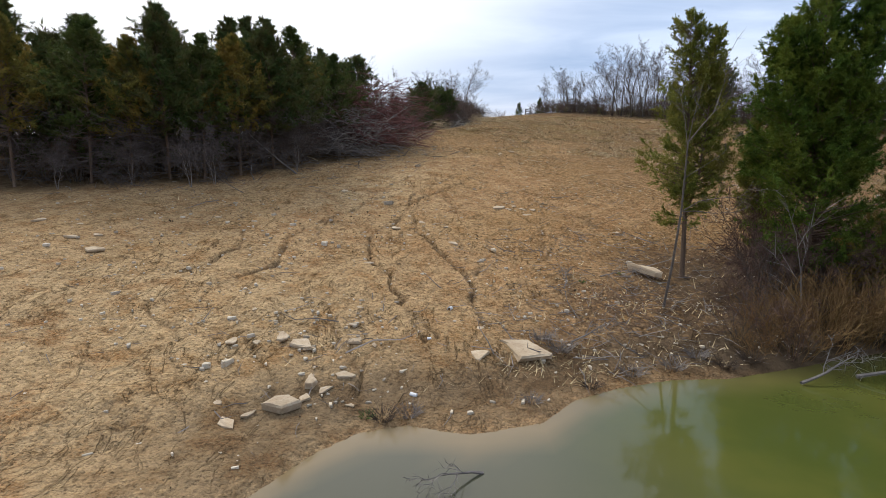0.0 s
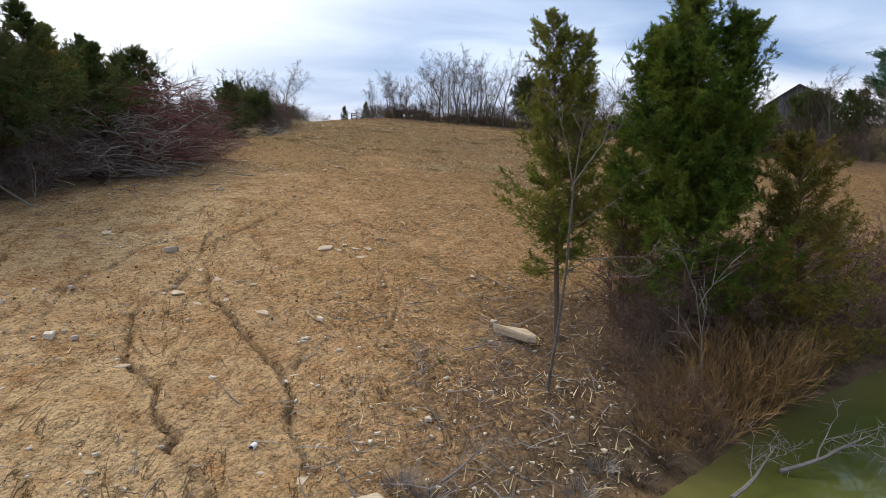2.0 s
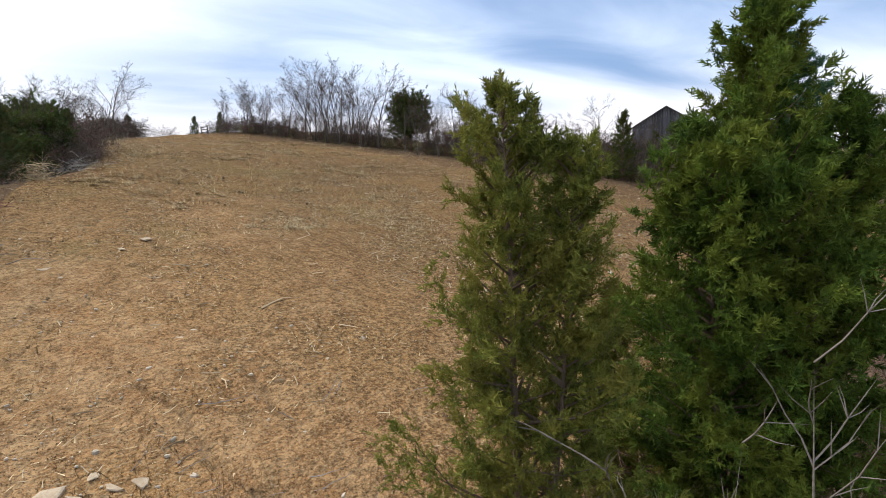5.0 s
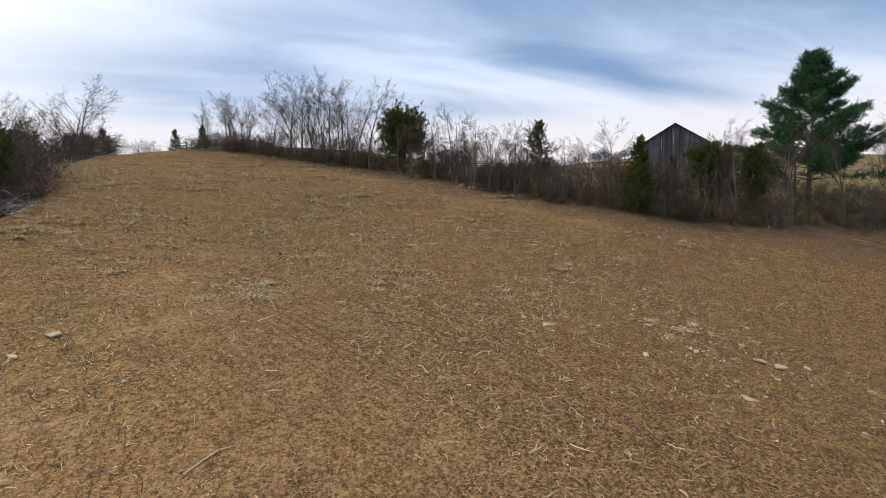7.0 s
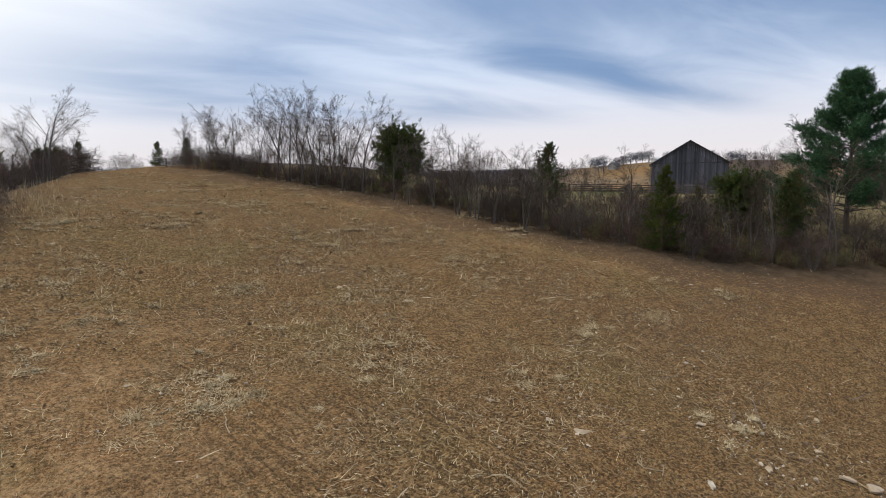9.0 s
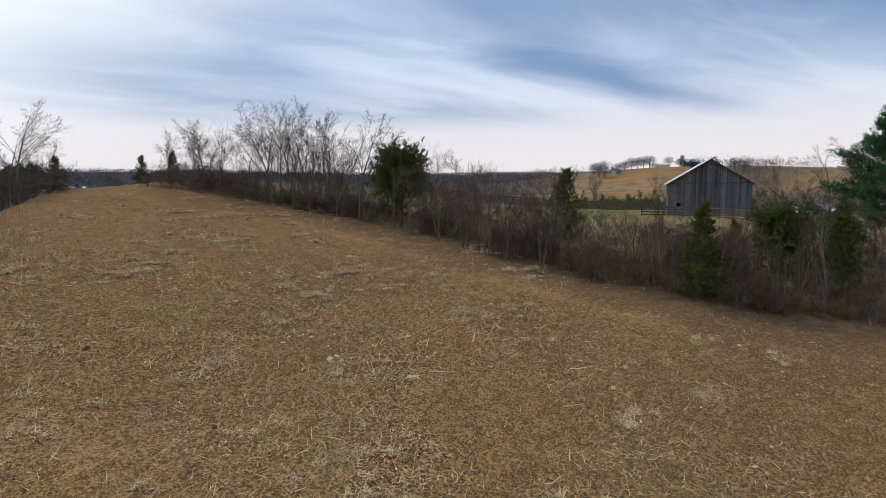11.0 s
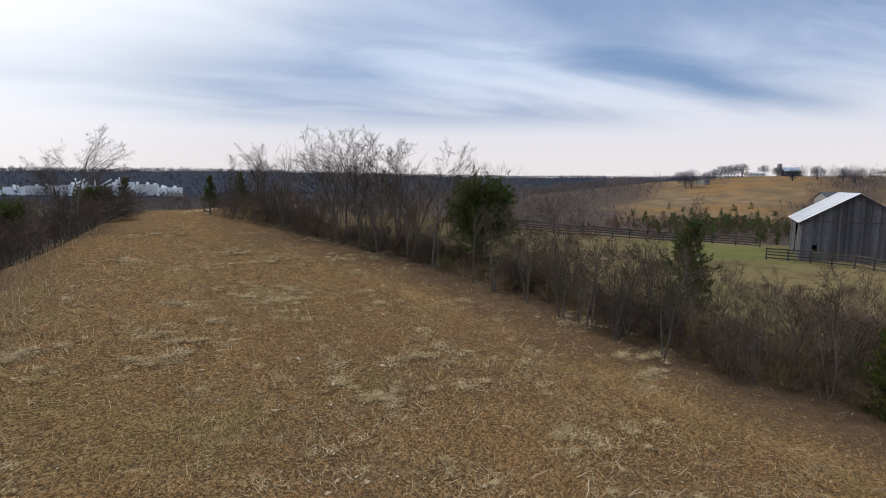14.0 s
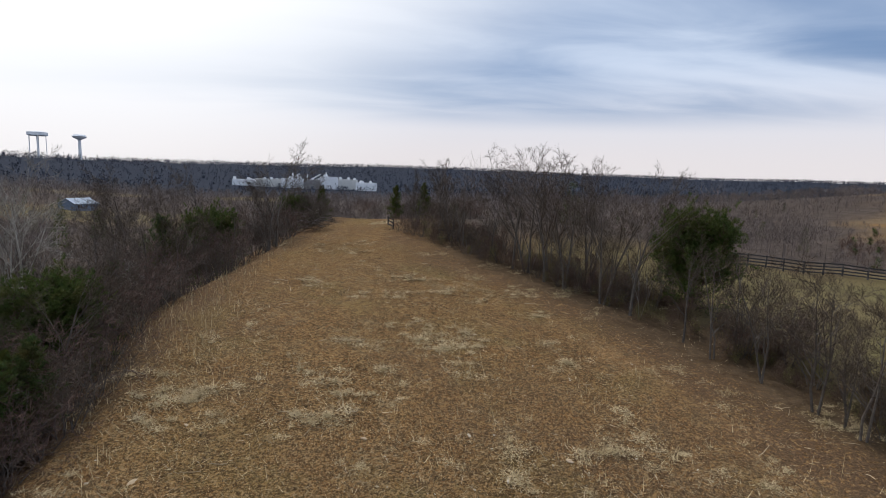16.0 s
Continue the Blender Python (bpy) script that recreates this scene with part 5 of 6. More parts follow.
def scatter_stones():
    """Loose small stones, too many to count."""
    srng = np.random.default_rng(70)
    s = Soup()
    beds = [(-2, 13.5, 4, 3, 420, 0.09), (0, 20, 6, 7, 900, 0.06), (-9, 18, 4, 4, 380, 0.07), (3, 27, 8, 7, 700, 0.06), (30, 34, 6, 5, 320, 0.09), (21.5, 55.5, 3.5, 3, 150, 0.08), (22, 48, 14, 14, 700, 0.06), (0, 38, 5, 5, 200, 0.08),
            (20, 66, 14, 14, 260, 0.06), (8, 15.5, 3, 2, 160, 0.06)]
    for cx, cy, sx, sy, n, size in beds:
        X, Y = srng.normal(cx, sx, n), srng.normal(cy, sy, n)
        Z = relief(X, Y)
        for x, y, z in zip(X, Y, Z):
            if z < 0.12:
                continue
            v, f = SHAPES[int(srng.integers(4))]
            a, k = srng.uniform(0, 6.28), size * srng.lognormal(0, 0.5)
            c, d = math.cos(a) * k, math.sin(a) * k
            q = v * np.array((1, 1, 1.2))
            s.add(np.stack([x + q[:, 0] * c - q[:, 1] * d, y + q[:, 0] * d + q[:, 1] * c, z + 0.01 + q[:, 2] * k], -1), f)
    tagged(part("stones", s, STONE), "loose pale limestone chips strewn over the soil", "stones", kind="stuff")


scatter_stones()


def scatter_sticks(name, label, beds, material, seed, r0, r1):
    """Broken sticks and stalks on the cleared ground."""
    srng = np.random.default_rng(seed)
    s = Soup()
    for cx, cy, sx, sy, n, size in beds:
        X, Y = srng.normal(cx, sx, n), srng.normal(cy, sy, n)
        Z = relief(X, Y)
        for x, y, z in zip(X, Y, Z):
            if z < 0.1:
                continue
            ln, a = size * srng.lognormal(0, 0.5), srng.uniform(0, 6.28)
            pts = bent(srng, (x, y, z + 0.015), (math.cos(a), math.sin(a), srng.uniform(-0.02, 0.12)), ln, 3, 0.22, 0)
            for p in pts[1:]:
                p[2] = max(p[2], ground_at(p[0], p[1]) + 0.01)
            r = r0 + r1 * ln
            tube(s, pts, [r, r * 0.9, r * 0.7, r * 0.3], 3)
    tagged(part(name, s, material), label, "sticks", kind="stuff")


scatter_sticks("sticks", "broken grey sticks littering the cleared slope", [(6.5, 18, 3.0, 4.0, 620, 0.5), (3, 14, 3.5, 1.4, 200, 0.5), (-4, 12, 3, 2, 70, 0.5), (-12, 27, 4, 1.6, 160, 0.7), (34, 34, 7, 5, 300, 0.45), (-6, 36, 2.5, 3, 160, 0.8), (0, 22, 8, 7, 260, 0.25)], DEAD, 71, 0.004, 0.009)
scatter_sticks("stalks", "pale dead stalks lying about the upper field", [(12, 28, 7, 6, 400, 0.3), (24, 42, 13, 10, 1300, 0.3), (20, 60, 11, 13, 1300, 0.35), (28, 52, 8, 8, 500, 0.4), (12, 84, 7, 12, 500, 0.35)], STALK, 74, 0.009, 0.016)


def scatter_straw():
    """Dry stems, standing in tufts and lying flat, over the upper field."""
    srng = np.random.default_rng(72)
    verts, n = [], 0

    def blades(X, Y, length, lean, width):
        Z = relief(X, Y)
        m = len(X)
        az = srng.uniform(0, 2 * math.pi, m)
        el = np.clip(srng.normal(lean, 0.3, m), 0.03, 1.5)
        ln = length * srng.lognormal(0, 0.35, m)
        d = np.stack([np.cos(az) * np.cos(el), np.sin(az) * np.cos(el), np.sin(el)], -1)
        side = np.stack([-np.sin(az), np.cos(az), np.zeros(m)], -1) * width
        p = np.stack([X, Y, Z + 0.005], -1)
        return np.stack([p - side, p + side, p + d * ln[:, None]], 1).reshape(-1, 3)

    # tufts in patches
    patches = [(22, 72, 9, 9, 260), (30, 62, 7, 8, 170), (15, 58, 6, 9, 120), (7, 71, 3, 6, 70), (24, 84, 8, 8, 160), (38, 56, 4, 7, 80), (14, 90, 6, 10, 120), (30, 48, 8, 6, 60), (16.5, 113, 1.2, 2.5, 60), (8, 52, 6, 6, 60), (2, 58, 2, 5, 60), (12, 44, 8, 5, 40)]
    for cx, cy, sx, sy, k in patches:
        for _ in range(k // 7):
            mx, my, spread = srng.normal(cx, sx), srng.normal(cy, sy), srng.uniform(0.5, 1.6)
            for _ in range(6):
                x, y = mx + srng.normal(0, spread), my + srng.normal(0, spread * 0.6)
                m = int(srng.integers(50, 120))
                wide = srng.uniform(0.12, 0.45)
                verts.append(blades(srng.normal(x, wide, m), srng.normal(y, wide * 0.7, m), srng.uniform(0.12, 0.26), srng.uniform(0.05, 0.25), 0.015))
            m = int(srng.integers(18, 40))
            verts.append(blades(srng.normal(mx, 0.1, m), srng.normal(my, 0.1, m), srng.uniform(0.25, 0.45), srng.uniform(0.3, 0.8), 0.013))
    # stems all over, most of them lying
    for cx, cy, sx, sy, k, ln, lean in [(20, 62, 13, 20, 12000, 0.24, 0.25), (22, 54, 10, 9, 3000, 0.45, 0.5), (26, 44, 13, 9, 9000, 0.26, 0.12), (9, 33, 8, 8, 3500, 0.22, 0.1), (5, 72, 3, 8, 1500, 0.5, 0.5), (6, 15, 2.5, 2, 700, 0.2, 0.4), (3, 12.4, 2.4, 0.6, 500, 0.22, 0.5), (3, 84, 1.6, 9, 500, 0.8, 1.2), (20, 66, 10, 10, 500, 0.6, 1.1)]:
        X, Y = srng.normal(cx, sx, k), srng.normal(cy, sy, k)
        ok = relief(X, Y) > 0.1
        verts.append(blades(X[ok], Y[ok], ln, lean, 0.015))
    v = np.concatenate(verts)
    s = Soup()
    s.add(v, [(3 * i, 3 * i + 1, 3 * i + 2) for i in range(len(v) // 3)])
    tagged(part("dry_grass", s, STRAW), "dry straw-coloured grass stems over the field", "grass", kind="stuff")


scatter_straw()


def scatter_clods():
    """Crumbs of turned soil over the field."""
    crng = np.random.default_rng(73)
    X = np.concatenate([crng.normal(16, 11, 9000), crng.normal(24, 11, 7000), crng.normal(14, 9, 6000), crng.normal(-1, 6, 4000)])
    Y = np.concatenate([crng.normal(36, 9, 9000), crng.normal(54, 11, 7000), crng.normal(76, 12, 6000), crng.normal(21, 6, 4000)])
    past = X - np.interp(Y, EDGE_Y, EDGE_X)
    ok = (past < 0.5) & (relief(X, Y) > 0.2) & (X > np.interp(Y, (10, 26, 40, 60, 118), (-30, -11, -3, 0, 8)))
    X, Y = X[ok], Y[ok]
    n = len(X)
    size = 0.014 * crng.lognormal(0, 0.4, n) * (1 + 0.9 * sstep(30, 60, Y))
    c = np.stack([X, Y, relief(X, Y) + 0.3 * size], -1)
    ring = np.array(((1, 0, 0), (0, 1, 0), (-1, 0, 0), (0, -1, 0), (0, 0, 1), (0, 0, -1)), float)
    v = c[:, None] + ring[None] * (size[:, None, None] * crng.uniform(0.5, 1.4, (n, 6, 1))) + crng.normal(0, 0.25, (n, 6, 3)) * size[:, None, None]
    f = [(0, 1, 4), (1, 2, 4), (2, 3, 4), (3, 0, 4), (1, 0, 5), (2, 1, 5), (3, 2, 5), (0, 3, 5)]
    s = Soup()
    s.add(v.reshape(-1, 3), [tuple(6 * i + j for j in g) for i in range(n) for g in f])
    tagged(part("soil_clods", s, CLOD), "dark crumbs of turned soil over the field", "soil", kind="stuff")


scatter_clods()


# ---- brush heaps ----
def brush_heap(x, y, long, wide, high, turn, count, label, material, seed, drape=1.0):
    """A heap of cut branches thrown together, arching over each other."""
    hrng = np.random.default_rng(seed)
    root = holder("brush_heap", label, "brush heap", "brush heaps")
    big, small = Soup(), Soup()
    for k in range(count):
        px, py = hrng.normal(0, long * 0.22), hrng.normal(0, wide * 0.22)
        edge = math.exp(-((px / long * 2.2) ** 2 + (py / wide * 2.2) ** 2))
        p = (px, py, high * edge * hrng.uniform(0.05, 0.95))
        a = hrng.uniform(0, 2 * math.pi)
        d = unit(np.array((math.cos(a), math.sin(a), hrng.uniform(-0.1, 0.9))))
        ln = hrng.uniform(0.5, 1.1) * max(wide, high) * 0.8
        pts = bent(hrng, p, d, ln, 5, 0.12, -0.16 * drape)
        for q in pts:
            q[2] = max(q[2], -0.05)
        tube(big if k % 4 == 0 else small, pts, [0.03 - 0.005 * i for i in range(5)] + [0.003], 4)
        for _ in range(6):
            i = int(hrng.integers(1, 5))
            tw = bent(hrng, pts[i], swung(hrng, d, 0.6), ln * hrng.uniform(0.2, 0.45), 3, 0.15, -0.12 * drape)
            for q in tw:
                q[2] = max(q[2], -0.05)
            tube(small, tw, [0.011, 0.009, 0.006, 0.002], 3)
    part("thick_branch", big, DEAD, root)
    part("brushwood", small, material, root)
    root.matrix_basis = pose(x, y, ground_at(x, y), 0, 0, turn)
    return root


brush_heap(-4.6, 40.4, 8.0, 5.0, 4.9, 65, 420, "large heap of cut grey-purple branches at the wood's edge", PURPLE, 90)
brush_heap(-6.0, 36.6, 5.0, 3.6, 3.4, 40, 170, "heap of cut grey branches under the cedars", DEAD, 91)
brush_heap(-0.6, 59.6, 5.0, 3.2, 1.7, 20, 120, "heap of grey sticks and dry grass in the field", STRAW, 92, 0.8)
brush_heap(2.0, 61.0, 3.0, 2.0, 0.9, 0, 60, "low scatter of pale cut sticks", TWIG_PALE, 93)
brush_heap(7.0, 110.5, 5.5, 3.6, 2.9, 20, 130, "dark brown heap of cut brush on the hilltop", TWIG, 94)


# ---- the pale forked sapling in front of the cedars ----
def forked_sapling():
    frng = np.random.default_rng(95)
    root = holder("forked_sapling", "pale bare sapling with long level limbs by the pond", "tree")
    stem = Soup()
    o = np.array((6.52, 15.7, ground_at(6.52, 15.7)))
    fork, crotch = np.array((6.64, 15.09, 3.93)) - o, np.array((6.5, 14.6, 5.8)) - o
    tube(stem, [(0, 0, -0.2), fork * 0.5 + np.array((0.03, -0.02, 0)), fork, crotch, crotch + (0.01, 0.01, 0.1)], [0.042, 0.035, 0.028, 0.019, 0.012], 7)
    part("stem", stem, SAPLING_BARK, root)

    def limb(points, r, kids, ln):
        pts = [np.array(p, float) for p in points]
        limb_soup = Soup()
        tube(limb_soup, pts, [0.5 * r * (1 - 0.8 * i / (len(pts) - 1)) for i in range(len(pts))], 5)
        for _ in range(kids):
            i = int(frng.integers(1, len(pts) - 1)) if len(pts) > 2 else 0
            u = frng.random()
            q = pts[i] * (1 - u) + pts[i + 1] * u
            d = swung(frng, unit(pts[i + 1] - pts[i]), frng.uniform(0.4, 0.9))
            tw = bent(frng, q, d, ln * frng.uniform(0.4, 1.1), 4, 0.12, 0.05)
            tube(limb_soup, tw, [0.006, 0.005, 0.004, 0.003, 0.001], 4)
            for _ in range(3):
                j = int(frng.integers(1, 4))
                tube(limb_soup, bent(frng, tw[j], swung(frng, d, 0.7), ln * 0.3, 2, 0.15, 0.05), [0.004, 0.003, 0.001], 3)
        part("limb", limb_soup, SAPLING_BARK, root)

    def run(*points):
        return [np.array(p) - o for p in points]

    limb([fork, *run((6.9, 14.6, 4.25), (7.15, 14.1, 4.35), (7.4, 13.6, 4.4), (7.7, 13.1, 4.75))], 0.034, 10, 0.7)
    limb([fork, *run((6.85, 14.7, 3.98), (7.1, 14.2, 3.95), (7.35, 13.7, 4.0), (7.6, 13.2, 4.2))], 0.032, 9, 0.7)
    limb([crotch, *run((6.75, 14.55, 6.15), (7.1, 14.5, 6.6), (7.3, 14.5, 7.3), (7.42, 14.6, 8.1))], 0.034, 8, 0.7)
    limb(run((7.1, 14.5, 6.6), (7.3, 14.4, 6.75), (7.5, 14.3, 7.2)), 0.018, 3, 0.4)
    limb([crotch, *run((6.6, 14.6, 6.4), (6.75, 14.65, 7.0), (6.95, 14.7, 7.7))], 0.026, 8, 0.7)
    limb([crotch * 0.93 + fork * 0.07, *run((6.45, 14.75, 6.4), (6.35, 14.9, 7.1), (6.27, 15.04, 7.65))], 0.024, 7, 0.6)
    limb([fork * 0.5 + crotch * 0.5, *run((6.9, 14.4, 5.2), (7.2, 14.1, 5.5), (7.4, 13.9, 5.9))], 0.02, 6, 0.6)
    limb([fork, *run((6.8, 14.9, 3.55), (7.0, 14.8, 3.1))], 0.016, 4, 0.5)
    root.matrix_basis = pose(*o)


forked_sapling()
lone = bare_tree("sapling", "thin grey bare sapling leaning at the pond edge", 97, 4.2, 1, SPEC_WAND, 0.024, bark=DEAD, twig=DEAD, stem_spread=0.12, category="tree")
put(lone, 10.05, 14.6)

# ---- debris at the water ----
snag = bare_tree("fallen_limb", "pale dead limb lying in the pond", 96, 2.6, 1, SPEC_BUSH, 0.06, bark=DEAD, twig=DEAD, category="branch", group="fallen limbs")
snag.matrix_basis = pose(10.2, 12.6, 0.10, 84, 0, 75)
c = copy_thing(snag, pose(8.6, 12.3, 0.08, 82, 0, 100))
c.scale = (0.8,) * 3
c = copy_thing(snag, pose(3.8, 16.6, ground_at(3.8, 16.6) + 0.1, 80, 0, 160))
c.scale = (0.5,) * 3
c = copy_thing(snag, pose(5.2, 17.4, ground_at(5.2, 17.4) + 0.1, 80, 0, 40))
c.scale = (0.5,) * 3
c = copy_thing(snag, pose(3.4, 13.6, ground_at(3.4, 13.6) + 0.1, 78, 0, 100))
c.scale = (0.55,) * 3
c = copy_thing(snag, pose(0.6, 8.4, 0.02, 84, 0, -60))
c.scale = (0.5,) * 3
pole_soup = Soup()
tube(pole_soup, [(-7.9, 30.2, ground_at(-7.9, 30.2) - 0.1), (-9.2, 30.4, ground_at(-7.9, 30.2) + 0.9), (-10.6, 30.6, ground_at(-7.9, 30.2) + 2.1), (-11.6, 30.8, ground_at(-7.9, 30.2) + 3.4)], [0.045, 0.038, 0.03, 0.012], 6)
tagged(part("leaning_trunk", pole_soup, DEAD), "pale dead trunk leaning into the cedars", "branch")


def tuft(x, y, size, seed, material, label, blades=90):
    trng = np.random.default_rng(seed)
    s = Soup()
    for _ in range(blades):
        a, r = trng.uniform(0, 6.28), size * 0.4 * trng.random() ** 0.5
        p = (math.cos(a) * r, math.sin(a) * r, -0.03)
        pts = bent(trng, p, (math.cos(a) * 0.6, math.sin(a) * 0.6, 1), size * trng.uniform(0.4, 1.0), 3, 0.15, -0.25)
        tube(s, pts, [0.006, 0.005, 0.004, 0.001], 3)
    ob = part("grass_clump", s, material, None, label)
    tagged(ob, label, "grass", "bank grass clumps")
    ob.matrix_basis = pose(x, y, ground_at(x, y))


GREEN = surface("green_blades", (0.07, 0.12, 0.03), (0.12, 0.17, 0.05), scale=3, fine=9, bump=0)
for k, (x, y, s) in enumerate([(-1.2, 10.35, 0.45), (-0.7, 10.5, 0.4), (1.9, 11.0, 0.35), (3.4, 12.0, 0.4), (4.6, 12.7, 0.5), (5.8, 13.1, 0.5), (7.2, 13.2, 0.5), (2.6, 13.7, 0.5), (6.6, 13.6, 0.45), (8.0, 13.6, 0.5), (3.0, 13.3, 0.55)]):
    tuft(x, y, s, 100 + k, DEAD if k % 3 else TWIG, "dead brown grass clump on the pond bank")
tuft(-1.55, 10.35, 0.25, 130, GREEN, "small green grass clump at the water's edge", 50)
tuft(4.5, 17.2, 0.18, 131, GREEN, "small green sprout in the clay", 30)
tuft(5.9, 17.9, 0.2, 132, GREEN, "small green sprout in the clay", 30)


def litter(name, x, y, label, category, length, radius, turn):
    s = Soup()
    a = math.radians(turn)
    d = np.array((math.cos(a), math.sin(a), 0)) * length / 2
    o = np.array((x, y, ground_at(x, y) + radius))
    tube(s, [o - d * 1.02, o - d, o + d, o + d * 1.02], [radius * 0.8, radius, radius * 0.9, 0], 9)
    tagged(part(name, s, WHITE), label, category)


WHITE = surface("scuffed_white", (0.70, 0.70, 0.70), (0.80, 0.80, 0.79), (0.5, 0.47, 0.42), scale=12, fine=60, rough=0.5, bump=0.1)
litter("drink_can", -0.63, 11.1, "discarded white can on the mud", "can", 0.16, 0.045, -30)
litter("plastic_cup", 0.2, 14.9, "crumpled white plastic cup on the clay", "cup", 0.14, 0.06, 60)
litter("foam_scrap", 7.1, 12.0, "white foam scrap at the water's edge", "litter", 0.14, 0.04, 10)
litter("foam_scrap", -0.35, 13.3, "white scrap on the clay", "litter", 0.10, 0.04, 10)


# ---- white pine behind the hedge ----
def white_pine(x, y, height, seed=140):
    prng = np.random.default_rng(seed)
    root = holder("white_pine", "tall white pine with open level tiers of boughs", "tree")
    wood, crown = Soup(), Soup()
    spine = bent(prng, (0, 0, -0.3), (0, 0, 1), height, 9, 0.02, 0.02)
    tube(wood, spine, [0.26 * (1 - 0.93 * i / 9) + 0.01 for i in range(10)], 8)
    at, out = [], []
    for tier in range(24):
        for b in range(5):
            f = min(0.16 + 0.82 * ((tier + prng.normal(0, 0.3)) / 23 if tier else 0.0) ** 0.95, 0.985)
            f = max(f, 0.14)
            i = min(int(f * 9), 8)
            p = spine[i] * (1 - (f * 9 - i)) + spine[i + 1] * (f * 9 - i)
            reach0 = 9.6 * (1 - f) ** 1.0 + 0.4
            az = prng.uniform(0, 2 * math.pi)
            reach = reach0 * prng.uniform(0.55, 1.2)
            d = unit(np.array((math.cos(az), math.sin(az), 0.12 + 0.5 * f ** 2)))
            limb = bent(prng, p, d, reach, 5, 0.07, 0.06)
            tube(wood, limb, [0.05 * reach / 4 + 0.01, 0.03, 0.022, 0.016, 0.01, 0.004], 4)
            m = int(50 + 120 * reach / 4)
            u = 0.3 + 0.72 * prng.random(m) ** 0.7
            k = np.minimum((u * 5).astype(int), 4)
            pts = np.array(limb)
            q = pts[k] + (pts[k + 1] - pts[k]) * (u * 5 - k)[:, None]
            q = q + prng.normal(0, 1, (m, 3)) * (0.12 + 0.26 * (1 - np.abs(u - 0.6)))[:, None] * np.array((1, 1, 0.6))
            at.append(q)
            out.append(np.tile(d + (0, 0, 0.4), (m, 1)))
    crown.add(*sprays(prng, np.concatenate(at), np.concatenate(out), 0.56, 6, 0.13))
    part("trunk", wood, BARK, root)
    part("crown", crown, PINE, root)
    put(root, x, y)
    return root


pine = white_pine(70.5, 47.6, 15.2)
again(pine, *polar(61.3, 132), 90, 0.72)


# ---- farther buildings ----
BRICK = surface("red_brick", (0.22, 0.07, 0.05), (0.28, 0.10, 0.07), scale=2, fine=30, vary=0.1)
SHINGLE = surface("dark_shingles", (0.07, 0.07, 0.08), (0.11, 0.11, 0.12), scale=1, fine=20)
SIDING = surface("pale_siding", (0.86, 0.87, 0.89), (0.92, 0.93, 0.94), scale=1, fine=10, bump=0.1)
BLUE = surface("blue_grey_siding", (0.14, 0.18, 0.25), (0.18, 0.22, 0.29), scale=1, fine=10, bump=0.1)
BLUE_TIN = surface("pale_blue_metal_roof", (0.36, 0.43, 0.52), (0.43, 0.50, 0.58), scale=0.6, fine=6, rough=0.7, bump=0.1)
CONCRETE = surface("pale_concrete", (0.62, 0.61, 0.58), (0.70, 0.69, 0.66), scale=0.5, fine=12)
SILO = surface("grey_stave_silo", (0.25, 0.24, 0.24), (0.32, 0.31, 0.30), scale=1, fine=10)
GLASS = surface("dark_window", (0.02, 0.025, 0.03), (0.04, 0.045, 0.05), scale=1, fine=5, rough=0.1, bump=0, specular=0.8)


def house(name, label, category, x, y, w, d, wall_h, rise, turn, wall, roof_mat, windows=3, z=None):
    """A plain gabled house; w along the ridge."""
    root = holder(name, label, category)
    walls = Soup()
    box(walls, -w / 2, w / 2, -d / 2, d / 2, -2.5, wall_h)
    for sx in (-1, 1):
        X = sx * (w / 2 - 0.1)
        walls.add([(X, -d / 2, wall_h), (X, d / 2, wall_h), (X, 0, wall_h + rise), (X - sx * 0.2, -d / 2, wall_h), (X - sx * 0.2, d / 2, wall_h), (X - sx * 0.2, 0, wall_h + rise)], [(0, 1, 2), (5, 4, 3), (0, 3, 4, 1), (1, 4, 5, 2), (2, 5, 3, 0)])
    part("wall", walls, wall, root)
    for sy in (-1, 1):
        s = Soup()
        v = [(-w / 2 - 0.4, 0, wall_h + rise + 0.1), (w / 2 + 0.4, 0, wall_h + rise + 0.1), (w / 2 + 0.4, sy * (d / 2 + 0.4), wall_h - 0.12), (-w / 2 - 0.4, sy * (d / 2 + 0.4), wall_h - 0.12)]
        s.add(v + [(a, b, c - 0.15) for a, b, c in v], [(0, 1, 2, 3), (7, 6, 5, 4), (0, 4, 5, 1), (1, 5, 6, 2), (2, 6, 7, 3), (3, 7, 4, 0)])
        part("roof_slope", s, roof_mat, root)
    for k in range(windows):
        for sy in (-1, 1):
            s = Soup()
            cx = -w / 2 + w * (k + 0.5) / windows
            box(s, cx - 0.5, cx + 0.5, sy * d / 2 - 0.04, sy * d / 2 + 0.04, wall_h * 0.4, wall_h * 0.8)
            part("window", s, GLASS, root)
    root.matrix_basis = pose(x, y, ground_at(x, y) if z is None else z, 0, 0, turn)
    return root


house("house", "red brick house with a dark shingle roof", "house", *polar(71.8, 172), 15, 9, 3.2, 2.6, -20, BRICK, SHINGLE)
house("garage", "low dark-roofed outbuilding beside the driveway", "garage", *polar(67.4, 186), 11, 8, 2.2, 1.4, -20, CONCRETE, SHINGLE, 2)
house("house", "blue-grey house with a pale metal roof in the valley", "house", *polar(-27.3, 328), 13, 10, 3.4, 2.4, 70, BLUE, BLUE_TIN)
house("farmhouse", "grey farmhouse with a dark roof on the hill", "house", *polar(49.7, 425), 7, 6, 2.8, 2.0, 10, SILO, SHINGLE)
house("machine_shed", "long low white shed on the hilltop", "shed", *polar(53.9, 505), 13, 8, 2.4, 1.4, -30, CONCRETE, CONCRETE)
